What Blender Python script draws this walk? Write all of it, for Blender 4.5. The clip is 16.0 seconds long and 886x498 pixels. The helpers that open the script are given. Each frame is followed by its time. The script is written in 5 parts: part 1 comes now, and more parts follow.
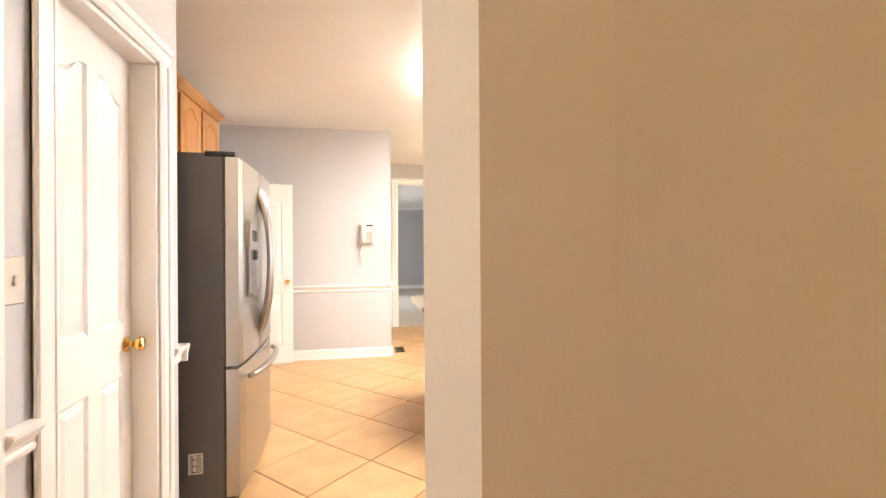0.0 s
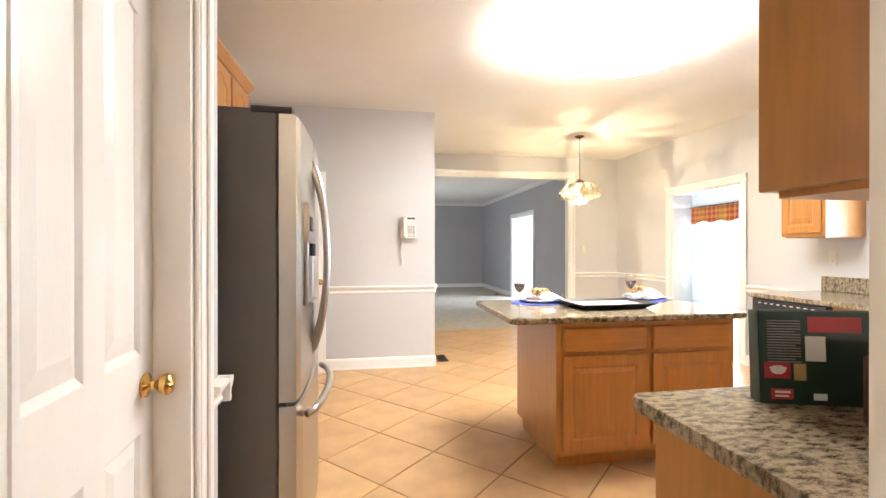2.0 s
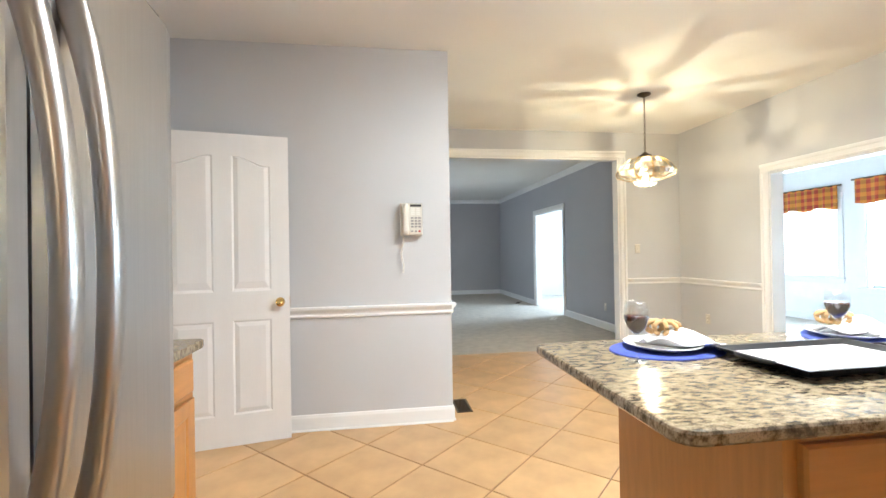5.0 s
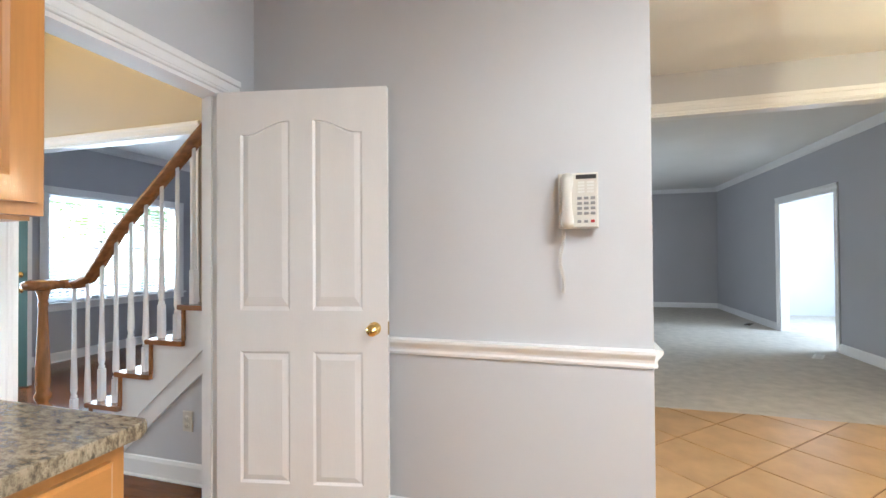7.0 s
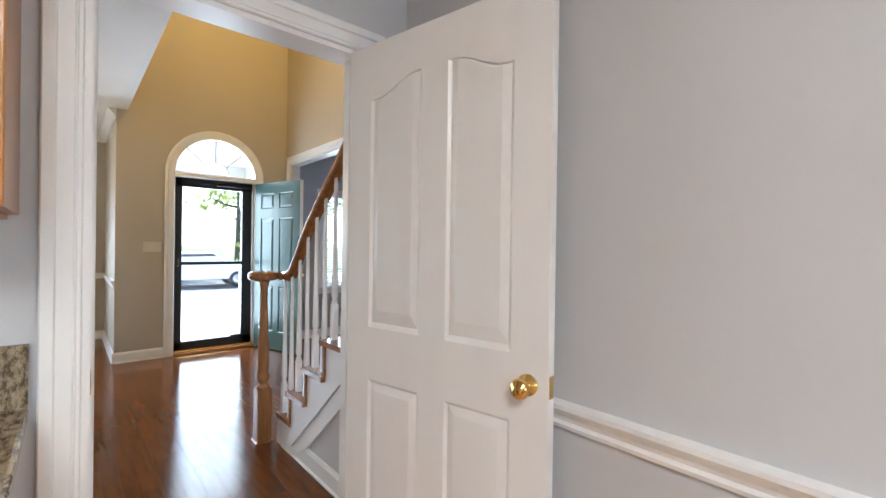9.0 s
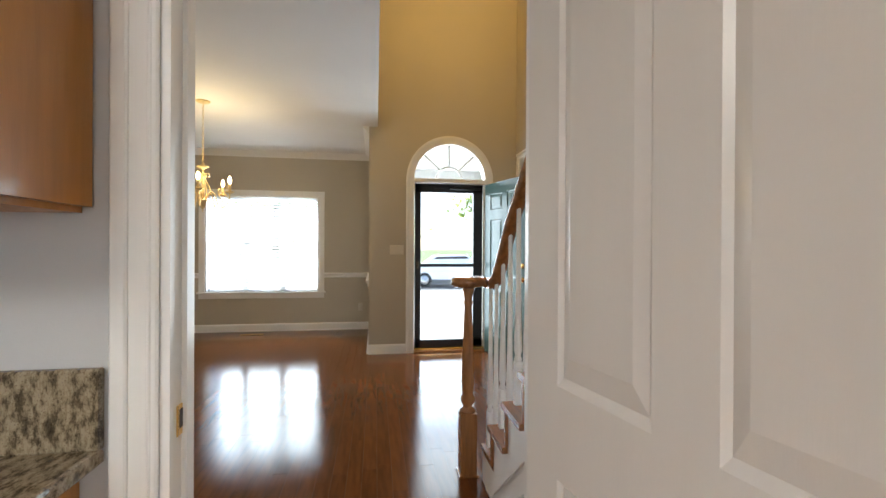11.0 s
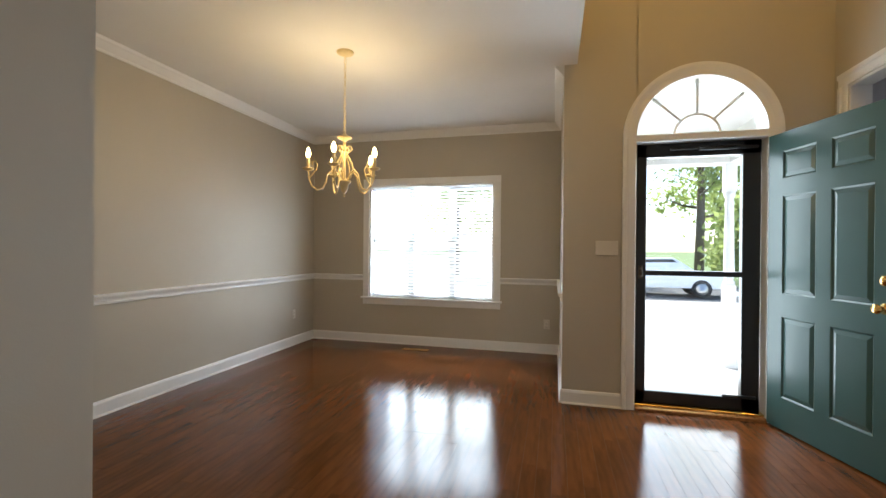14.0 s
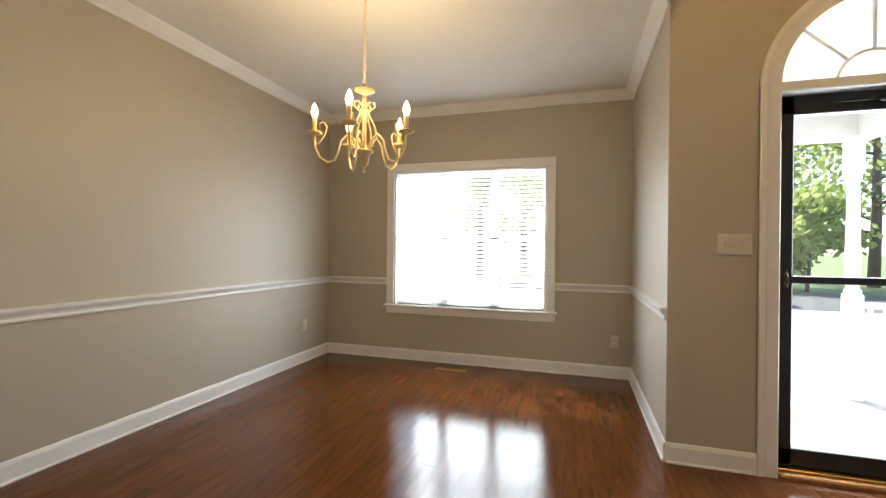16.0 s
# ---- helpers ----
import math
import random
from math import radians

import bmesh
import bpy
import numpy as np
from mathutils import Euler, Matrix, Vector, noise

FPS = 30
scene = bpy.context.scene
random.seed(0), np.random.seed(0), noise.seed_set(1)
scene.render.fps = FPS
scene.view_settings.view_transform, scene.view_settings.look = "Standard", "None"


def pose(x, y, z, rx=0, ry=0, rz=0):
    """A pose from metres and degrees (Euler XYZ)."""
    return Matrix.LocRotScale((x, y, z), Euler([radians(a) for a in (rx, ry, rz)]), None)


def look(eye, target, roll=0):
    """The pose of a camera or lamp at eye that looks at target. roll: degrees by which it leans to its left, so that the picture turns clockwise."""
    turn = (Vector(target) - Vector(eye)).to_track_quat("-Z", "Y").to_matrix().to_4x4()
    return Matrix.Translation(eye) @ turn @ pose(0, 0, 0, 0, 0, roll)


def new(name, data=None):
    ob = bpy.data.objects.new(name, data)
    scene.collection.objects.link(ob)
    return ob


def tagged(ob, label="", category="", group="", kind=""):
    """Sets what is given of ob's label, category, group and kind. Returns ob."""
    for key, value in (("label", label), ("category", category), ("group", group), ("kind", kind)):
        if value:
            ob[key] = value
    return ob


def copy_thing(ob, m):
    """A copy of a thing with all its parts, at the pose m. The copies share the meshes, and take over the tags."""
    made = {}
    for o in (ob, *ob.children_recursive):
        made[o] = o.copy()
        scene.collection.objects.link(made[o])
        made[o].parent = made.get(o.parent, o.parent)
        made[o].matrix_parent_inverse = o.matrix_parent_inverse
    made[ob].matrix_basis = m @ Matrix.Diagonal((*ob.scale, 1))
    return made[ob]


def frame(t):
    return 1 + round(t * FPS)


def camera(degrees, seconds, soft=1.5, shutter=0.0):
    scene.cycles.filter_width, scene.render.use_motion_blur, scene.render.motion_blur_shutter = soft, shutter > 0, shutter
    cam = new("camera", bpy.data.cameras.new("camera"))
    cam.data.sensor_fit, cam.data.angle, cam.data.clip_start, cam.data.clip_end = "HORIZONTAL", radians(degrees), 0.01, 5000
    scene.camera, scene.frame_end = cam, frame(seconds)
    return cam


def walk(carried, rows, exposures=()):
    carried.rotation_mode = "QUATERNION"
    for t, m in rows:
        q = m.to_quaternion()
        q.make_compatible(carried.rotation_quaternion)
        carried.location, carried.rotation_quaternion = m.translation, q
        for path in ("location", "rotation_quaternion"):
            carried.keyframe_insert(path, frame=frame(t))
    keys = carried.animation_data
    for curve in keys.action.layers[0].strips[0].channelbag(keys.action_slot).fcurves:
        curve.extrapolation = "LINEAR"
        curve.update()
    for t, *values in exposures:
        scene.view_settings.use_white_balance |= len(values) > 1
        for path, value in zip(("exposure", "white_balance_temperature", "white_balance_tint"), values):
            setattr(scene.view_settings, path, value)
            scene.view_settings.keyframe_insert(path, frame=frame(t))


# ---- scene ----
cam = camera(91.6, 16.0)
PATH = [
    (0, (0.618, 0.479, 1.285), (0.975, 2.447, 1.29), -0.4),
    (0.5, (0.526, 0.649, 1.284), (0.797, 2.63, 1.283), -0.1),
    (1, (0.429, 0.831, 1.275), (0.69, 2.814, 1.265), -0.1),
    (1.5, (0.326, 1.012, 1.281), (0.6, 2.993, 1.277), -0.0),
    (2, (0.27, 1.152, 1.272), (0.593, 3.126, 1.268), -0.0),
    (2.5, (0.238, 1.323, 1.278), (0.656, 3.279, 1.274), 0.1),
    (3, (0.241, 1.485, 1.273), (0.734, 3.424, 1.272), -0.0),
    (5.5, (0.504, 2.94, 1.244), (0.633, 4.935, 1.264), -1.0),
    (6, (0.563, 3.258, 1.232), (0.498, 5.257, 1.264), -1.0),
    (6.5, (0.584, 3.539, 1.212), (0.292, 5.517, 1.268), -1.0),
    (7, (0.597, 3.821, 1.268), (0.042, 5.743, 1.293), -0.4),
    (7.5, (0.542, 4.012, 1.293), (-0.203, 5.868, 1.289), -1.4),
    (8, (0.548, 4.251, 1.306), (-0.48, 5.967, 1.299), -0.4),
    (10.5, (0.134, 5.055, 1.297), (-1.781, 5.633, 1.294), 0.2),
    (11, (-0.046, 5.132, 1.293), (-2.022, 5.441, 1.288), 0.3),
    (11.5, (-0.253, 5.178, 1.288), (-2.251, 5.272, 1.283), 0.2),
    (12, (-0.536, 5.172, 1.273), (-2.534, 5.073, 1.27), 0.5),
    (12.5, (-0.78, 5.171, 1.272), (-2.764, 4.92, 1.269), 0.4),
    (13, (-1.067, 5.118, 1.256), (-3.035, 4.763, 1.257), 0.5),
    (13.5, (-1.367, 5.082, 1.256), (-3.315, 4.63, 1.252), 0.5),
    (14, (-1.675, 4.986, 1.256), (-3.611, 4.484, 1.252), 0.5),
    (14.5, (-1.948, 4.924, 1.238), (-3.87, 4.374, 1.238), 0.5),
    (15, (-2.188, 4.81, 1.215), (-4.1, 4.223, 1.226), 0.7),
    (15.5, (-2.385, 4.668, 1.21), (-4.294, 4.071, 1.22), 0.8),
    (16, (-2.54, 4.545, 1.225), (-4.449, 3.954, 1.225), 0.6),
]
walk(cam, [(t, look(eye, target, roll)) for t, eye, target, roll in PATH],
     [(0, 3.35, 6500, 13), (1.5, 3.15, 6200, 10), (3.0, 2.9, 6000, 8), (5.5, 2.75, 5500, 3), (8.0, 2.5, 5500, 8), (10.5, 2.0, 6000, 8), (12.0, 1.8, 6200, 8), (13.5, 1.68, 6200, 9), (15.0, 1.72, 6300, 10), (16.0, 1.95, 6600, 10)])

# ---- world and large lights ----
world = bpy.data.worlds.new("world")
scene.world = world
world.use_nodes = True
wn = world.node_tree
sky = wn.nodes.new("ShaderNodeTexSky")
sky.sky_type, sky.sun_disc = "NISHITA", False
sky.sun_elevation, sky.sun_rotation = radians(53), radians(-120)
wn.links.new(sky.outputs[0], wn.nodes["Background"].inputs[0])
wn.nodes["Background"].inputs[1].default_value = 0.15


def lamp(name, kind, m, power, color, size=0.1, size_y=None):
    data = bpy.data.lights.new(name, kind)
    data.energy, data.color = power, color
    if kind == "AREA":
        data.shape, data.size, data.size_y = "RECTANGLE", size, size_y or size
    elif kind == "SUN":
        data.angle = size
    else:
        data.shadow_soft_size = size
    ob = new(name, data)
    ob.matrix_world = m
    return ob


lamp("sun", "SUN", look((-14, -8, 22), (0, 0, 0)), 5.0, (1, 0.95, 0.87), radians(0.6))
DAY = (0.86, 0.94, 1.0)
lamp("daylight_dining", "AREA", look((-7.6, 3.44, 1.40), (-5, 3.44, 1.1)), 40, DAY, 1.6, 1.5)
lamp("daylight_door", "AREA", look((-5.6, 6.03, 1.3), (-3, 6.03, 1.2)), 15.6, DAY, 0.8, 2.2)
lamp("daylight_parlor", "AREA", look((-5.46, 8.25, 1.4), (-3, 8.25, 1.2)), 15.6, DAY, 1.7, 1.3)
lamp("daylight_sunroom", "AREA", look((7.85, 7.7, 1.4), (4, 7.7, 1.3)), 114, DAY, 4.6, 1.4)
lamp("daylight_kitchen", "AREA", look((4.36, 3.42, 1.6), (2, 3.42, 1.4)), 6, DAY, 0.8, 1.0)
# Fill lamp added inside the carpeted room's unseen west wall.
lamp("great_room_fill", "AREA", look((-1.9, 11.5, 1.5), (2, 11.5, 1.3)), 6, (1.0, 0.98, 0.95), 2.5, 1.4)
# Fill lamp added out of view to brighten the side room doorway.
lamp("side_room_fill", "AREA", look((6.3, 11.2, 1.5), (4, 11.2, 1.3)), 36, DAY, 2.0, 1.5)
WARM = (1.0, 0.78, 0.5)
lamp("kitchen_tubes", "AREA", look((1.85, 3.85, 2.615), (1.85, 3.85, 0)), 10.2, (1.0, 0.90, 0.80), 1.1, 0.8)
lamp("pendant_glow", "POINT", pose(2.934, 6.408, 1.90), 10.5, (1.0, 0.78, 0.46), 0.015)
lamp("upper_foyer_glow", "POINT", pose(-3.2, 6.0, 4.7), 19, (1.0, 0.60, 0.16), 0.12)
lamp("chandelier_glow", "POINT", pose(-4.68, 3.42, 2.06), 8, (1.0, 0.72, 0.36), 0.25)
# Added fill for the hall walls; no fitting hangs here.
lamp("hall_fill", "POINT", pose(0.35, -0.7, 2.35), 4.8, (1.0, 0.76, 0.50), 0.12)


# ---- materials ----
def material(name, color, rough=0.5, metal=0.0, var=0.08, scale=6.0, bump=0.05, fine=120.0, spec=0.5, coat=0.0, stretch=(1, 1, 1), per_piece=0.0):
    m = bpy.data.materials.new(name)
    m.use_nodes = True
    n, l = m.node_tree.nodes, m.node_tree.links
    b = n["Principled BSDF"]
    b.inputs["Roughness"].default_value, b.inputs["Metallic"].default_value = rough, metal
    b.inputs["Specular IOR Level"].default_value, b.inputs["Coat Weight"].default_value = spec, coat
    b.inputs["Coat Roughness"].default_value = 0.08
    co, mp = n.new("ShaderNodeTexCoord"), n.new("ShaderNodeMapping")
    mp.inputs["Scale"].default_value = stretch
    l.new(co.outputs["Object"], mp.inputs["Vector"])
    tex, grain = n.new("ShaderNodeTexNoise"), n.new("ShaderNodeTexNoise")
    tex.inputs["Scale"].default_value, tex.inputs["Detail"].default_value = scale, 5
    grain.inputs["Scale"].default_value, grain.inputs["Detail"].default_value = fine, 3
    l.new(mp.outputs[0], tex.inputs["Vector"]), l.new(mp.outputs[0], grain.inputs["Vector"])
    ramp = n.new("ShaderNodeValToRGB")
    ramp.color_ramp.elements[0].position, ramp.color_ramp.elements[1].position = 0.3, 0.7
    ramp.color_ramp.elements[0].color = (*[c * (1 - var) for c in color], 1)
    ramp.color_ramp.elements[1].color = (*[min(1, c * (1 + var)) for c in color], 1)
    l.new(tex.outputs[0], ramp.inputs[0])
    out = ramp.outputs[0]
    if per_piece:
        info, hsv, mr = n.new("ShaderNodeObjectInfo"), n.new("ShaderNodeHueSaturation"), n.new("ShaderNodeMapRange")
        mr.inputs["To Min"].default_value, mr.inputs["To Max"].default_value = 1 - per_piece, 1 + per_piece
        l.new(info.outputs["Random"], mr.inputs["Value"]), l.new(mr.outputs[0], hsv.inputs["Value"])
        l.new(out, hsv.inputs["Color"])
        out = hsv.outputs[0]
    l.new(out, b.inputs["Base Color"])
    if bump:
        bn = n.new("ShaderNodeBump")
        bn.inputs["Strength"].default_value, bn.inputs["Distance"].default_value = bump, 0.004
        l.new(grain.outputs[0], bn.inputs["Height"]), l.new(bn.outputs[0], b.inputs["Normal"])
    return m


def speckled(name, stops, scale, rough):
    """Polished granite: coarse drifts, mid blotches and fine dark grains."""
    m = bpy.data.materials.new(name)
    m.use_nodes = True
    n, l = m.node_tree.nodes, m.node_tree.links
    b = n["Principled BSDF"]
    b.inputs["Roughness"].default_value = rough
    co = n.new("ShaderNodeTexCoord")
    mp = n.new("ShaderNodeMapping")
    mp.inputs["Scale"].default_value, mp.inputs["Rotation"].default_value = (1, 2.2, 1), (0, 0, 0.7)
    l.new(co.outputs["Object"], mp.inputs["Vector"])
    a = n.new("ShaderNodeTexNoise")
    a.inputs["Scale"].default_value, a.inputs["Detail"].default_value, a.inputs["Roughness"].default_value = scale, 8, 0.72
    l.new(mp.outputs[0], a.inputs["Vector"])
    r = n.new("ShaderNodeValToRGB")
    e = r.color_ramp.elements
    e[0].position, e[0].color = stops[0][0], (*stops[0][1], 1)
    e[1].position, e[1].color = stops[-1][0], (*stops[-1][1], 1)
    for p, c in stops[1:-1]:
        e.new(p).color = (*c, 1)
    l.new(a.outputs[0], r.inputs[0])
    v = n.new("ShaderNodeTexVoronoi")
    v.inputs["Scale"].default_value = scale * 7
    l.new(co.outputs["Object"], v.inputs["Vector"])
    vr = n.new("ShaderNodeValToRGB")
    vr.color_ramp.elements[0].position, vr.color_ramp.elements[0].color = 0.12, (0.35, 0.3, 0.25, 1)
    vr.color_ramp.elements[1].position, vr.color_ramp.elements[1].color = 0.3, (1, 1, 1, 1)
    l.new(v.outputs["Distance"], vr.inputs[0])
    mix = n.new("ShaderNodeMix")
    mix.data_type, mix.blend_type = "RGBA", "MULTIPLY"
    mix.inputs[0].default_value = 0.8
    l.new(r.outputs[0], mix.inputs[6]), l.new(vr.outputs[0], mix.inputs[7])
    l.new(mix.outputs[2], b.inputs["Base Color"])
    return m


def glow(name, color, strength):
    m = bpy.data.materials.new(name)
    m.use_nodes = True
    b = m.node_tree.nodes["Principled BSDF"]
    b.inputs["Base Color"].default_value = (*color, 1)
    b.inputs["Emission Color"].default_value, b.inputs["Emission Strength"].default_value = (*color, 1), strength
    return m


def clear(name, tint=(1, 1, 1), rough=0.0, amount=0.94):
    """A thin pane: mostly clear, with a gloss."""
    m = bpy.data.materials.new(name)
    m.use_nodes = True
    n, l = m.node_tree.nodes, m.node_tree.links
    n.remove(n["Principled BSDF"])
    t, g, x = n.new("ShaderNodeBsdfTransparent"), n.new("ShaderNodeBsdfGlossy"), n.new("ShaderNodeMixShader")
    t.inputs[0].default_value = (*tint, 1)
    g.inputs["Roughness"].default_value = rough
    x.inputs[0].default_value = 1 - amount
    l.new(t.outputs[0], x.inputs[1]), l.new(g.outputs[0], x.inputs[2]), l.new(x.outputs[0], n["Material Output"].inputs[0])
    return m


def checked(name, a, b_, c, scale):
    """Woven plaid cloth: bands of three colours."""
    m = material(name, a, 0.9, bump=0.3, fine=400)
    n, l = m.node_tree.nodes, m.node_tree.links
    co = n.new("ShaderNodeTexCoord")
    w1, w2 = n.new("ShaderNodeTexWave"), n.new("ShaderNodeTexWave")
    w1.bands_direction, w2.bands_direction = "Y", "Z"
    for w in (w1, w2):
        w.inputs["Scale"].default_value = scale
        l.new(co.outputs["Object"], w.inputs["Vector"])
    r1, r2 = n.new("ShaderNodeValToRGB"), n.new("ShaderNodeValToRGB")
    for r, lo, hi in ((r1, a, b_), (r2, a, c)):
        r.color_ramp.interpolation = "CONSTANT"
        r.color_ramp.elements[0].color, r.color_ramp.elements[1].color = (*lo, 1), (*hi, 1)
        r.color_ramp.elements[1].position = 0.55
    l.new(w1.outputs[0], r1.inputs[0]), l.new(w2.outputs[0], r2.inputs[0])
    mix = n.new("ShaderNodeMix")
    mix.data_type = "RGBA"
    mix.inputs[0].default_value = 0.4
    l.new(r1.outputs[0], mix.inputs[6]), l.new(r2.outputs[0], mix.inputs[7])
    l.new(mix.outputs[2], n["Principled BSDF"].inputs["Base Color"])
    return m


M_GREY = material("grey_wall_paint", (0.555, 0.56, 0.58), 0.55, var=0.02, scale=1.5, bump=0.06, fine=180)
M_LOUNGE = material("blue_grey_wall_paint", (0.42, 0.42, 0.45), 0.6, var=0.02, scale=1.5, bump=0.06, fine=180)
M_BEIGE = material("beige_wall_paint", (0.47, 0.43, 0.36), 0.5, var=0.03, scale=1.2, bump=0.06, fine=180)
M_TAN = material("tan_wall_paint", (0.50, 0.40, 0.27), 0.6, var=0.03, scale=1.5, bump=0.06, fine=180)
M_CEIL = material("ceiling_paint", (0.78, 0.77, 0.75), 0.8, var=0.02, scale=2, bump=0.1, fine=140)
M_WHITE = material("white_trim_paint", (0.80, 0.80, 0.80), 0.28, var=0.015, scale=4, bump=0.03, fine=90)
M_DOOR = material("white_door_paint", (0.78, 0.77, 0.76), 0.3, var=0.02, scale=3, bump=0.08, fine=70, stretch=(3, 3, 0.3))
M_GREEN = material("green_door_paint", (0.045, 0.10, 0.095), 0.28, var=0.06, scale=3, bump=0.05, fine=80)
M_BLACK = material("black_metal_paint", (0.012, 0.013, 0.016), 0.35, var=0.1, scale=8, bump=0.03)
M_OAK = material("honey_oak", (0.42, 0.185, 0.043), 0.32, var=0.10, scale=5, bump=0.08, fine=60, stretch=(9, 9, 0.8), coat=0.3)
M_OAKX = material("honey_oak_crosswise", (0.42, 0.185, 0.043), 0.32, var=0.10, scale=5, bump=0.08, fine=60, stretch=(0.8, 0.8, 9), coat=0.3)
M_STAIR = material("stained_stair_oak", (0.26, 0.105, 0.035), 0.25, var=0.25, scale=6, bump=0.08, fine=60, stretch=(0.9, 8, 8), coat=0.4)
M_NEWEL = material("stained_newel_oak", (0.30, 0.125, 0.04), 0.25, var=0.25, scale=6, bump=0.08, fine=60, stretch=(8, 8, 0.9), coat=0.4)
M_GRANITE = speckled("granite", [(0.28, (0.02, 0.017, 0.014)), (0.43, (0.11, 0.085, 0.055)), (0.5, (0.25, 0.20, 0.13)), (0.60, (0.36, 0.30, 0.21)), (0.72, (0.22, 0.19, 0.15))], 30, 0.12)
M_TILE = material("tan_floor_tile", (0.50, 0.315, 0.15), 0.32, var=0.14, scale=5, bump=0.08, fine=50, per_piece=0.06)
M_GROUT = material("floor_grout", (0.22, 0.13, 0.07), 0.9, var=0.2, scale=20, bump=0.2)
M_PLANK = material("red_oak_plank", (0.115, 0.040, 0.012), 0.11, var=0.22, scale=4, bump=0.06, fine=40, stretch=(1.2, 9, 9), per_piece=0.13, coat=0.0, spec=0.2)
M_SUB = material("plank_joint", (0.10, 0.04, 0.015), 0.8, var=0.2)
M_CARPET = material("beige_carpet", (0.50, 0.46, 0.40), 0.95, var=0.12, scale=9, bump=0.6, fine=260)
M_STEEL = material("brushed_steel", (0.47, 0.455, 0.44), 0.3, 1.0, var=0.04, scale=10, bump=0.04, fine=120, stretch=(20, 0.5, 0.5))
M_FRIDGE = material("grey_appliance_enamel", (0.125, 0.12, 0.12), 0.42, var=0.05, scale=4, bump=0.1, fine=300)
M_DARK = material("dark_plastic", (0.02, 0.02, 0.022), 0.35, var=0.1)
M_BRASS = material("polished_brass", (0.78, 0.52, 0.17), 0.14, 1.0, var=0.05, bump=0.02)
M_CREAM = material("cream_iron", (0.72, 0.58, 0.30), 0.4, var=0.08, scale=30, bump=0.1)
M_BRONZE = material("aged_bronze", (0.10, 0.075, 0.05), 0.4, 0.8, var=0.2, scale=30)
M_PLATE = material("cream_plastic", (0.64, 0.61, 0.55), 0.35, var=0.02)
M_KEY = material("grey_keys", (0.28, 0.27, 0.27), 0.5, var=0.05)
M_RED = material("red_print", (0.45, 0.03, 0.03), 0.4, var=0.1)
M_COVER = material("green_book_cover", (0.012, 0.035, 0.018), 0.3, var=0.1)
M_PAPER = material("white_paper", (0.75, 0.74, 0.70), 0.6, var=0.02)
M_WALNUT = material("walnut_board", (0.06, 0.026, 0.014), 0.4, var=0.3, scale=6, stretch=(1, 8, 8))
M_BLUE = material("blue_woven_mat", (0.045, 0.07, 0.33), 0.85, var=0.1, scale=40, bump=0.5, fine=300)
M_CHINA = material("white_china", (0.82, 0.82, 0.82), 0.12, var=0.01, bump=0)
M_CLOTH = material("white_napkin", (0.80, 0.79, 0.80), 0.9, var=0.03, bump=0.3, fine=300)
M_PASTRY = material("tan_ribbon", (0.48, 0.30, 0.13), 0.7, var=0.2, scale=25, bump=0.3)
M_WINE = material("red_wine", (0.025, 0.002, 0.004), 0.05, var=0.1, bump=0)
M_GLASSWARE = clear("glassware", (0.98, 0.99, 0.99), 0.02, 0.90)
M_PANE = clear("window_pane", (0.97, 0.99, 0.99), 0.0, 0.95)


def lit_through(name, color, share, tint=(1, 1, 1)):
    """Thin stuff that lets light through: part diffuse, part translucent."""
    m = bpy.data.materials.new(name)
    m.use_nodes = True
    n, l = m.node_tree.nodes, m.node_tree.links
    n.remove(n["Principled BSDF"])
    d, t, x = n.new("ShaderNodeBsdfDiffuse"), n.new("ShaderNodeBsdfTranslucent"), n.new("ShaderNodeMixShader")
    d.inputs[0].default_value = t.inputs[0].default_value = (*color, 1)
    x.inputs[0].default_value = share
    l.new(d.outputs[0], x.inputs[1]), l.new(t.outputs[0], x.inputs[2])
    out = x.outputs[0]
    if tint[2] < 1:
        p, y = n.new("ShaderNodeBsdfTransparent"), n.new("ShaderNodeMixShader")
        y.inputs[0].default_value = 0.08
        l.new(p.outputs[0], y.inputs[1]), l.new(out, y.inputs[2])
        out = y.outputs[0]
    l.new(out, n["Material Output"].inputs[0])
    return m


M_LEAF = lit_through("leaves", (0.30, 0.36, 0.12), 0.5)
M_BLIND = lit_through("white_blind_slat", (0.85, 0.86, 0.87), 0.5)
M_PLAID = checked("plaid_cloth", (0.55, 0.22, 0.03), (0.50, 0.05, 0.03), (0.08, 0.04, 0.03), 2.6)
M_TUBE = glow("lit_diffuser", (1.0, 0.93, 0.82), 4)
M_BULB = glow("lit_bulb", (1.0, 0.72, 0.32), 8)
M_SHADE = glow("lit_glass_panel", (1.0, 0.86, 0.60), 1.0)
M_WHITEOUT = material("porch_paint", (0.80, 0.80, 0.80), 0.5, var=0.02)
M_CONCRETE = material("pale_concrete", (0.48, 0.46, 0.44), 0.9, var=0.1, scale=3, bump=0.3)
M_GRASS = material("lawn", (0.09, 0.13, 0.035), 0.95, var=0.4, scale=1.2, bump=0.6, fine=60)

M_BARK = material("bark", (0.10, 0.075, 0.055), 0.9, var=0.3, scale=8, bump=0.6, fine=20)
M_CARPAINT = material("white_car_paint", (0.75, 0.76, 0.78), 0.2, var=0.02, coat=0.6)
M_TYRE = material("tyre_rubber", (0.02, 0.02, 0.02), 0.8, var=0.1)


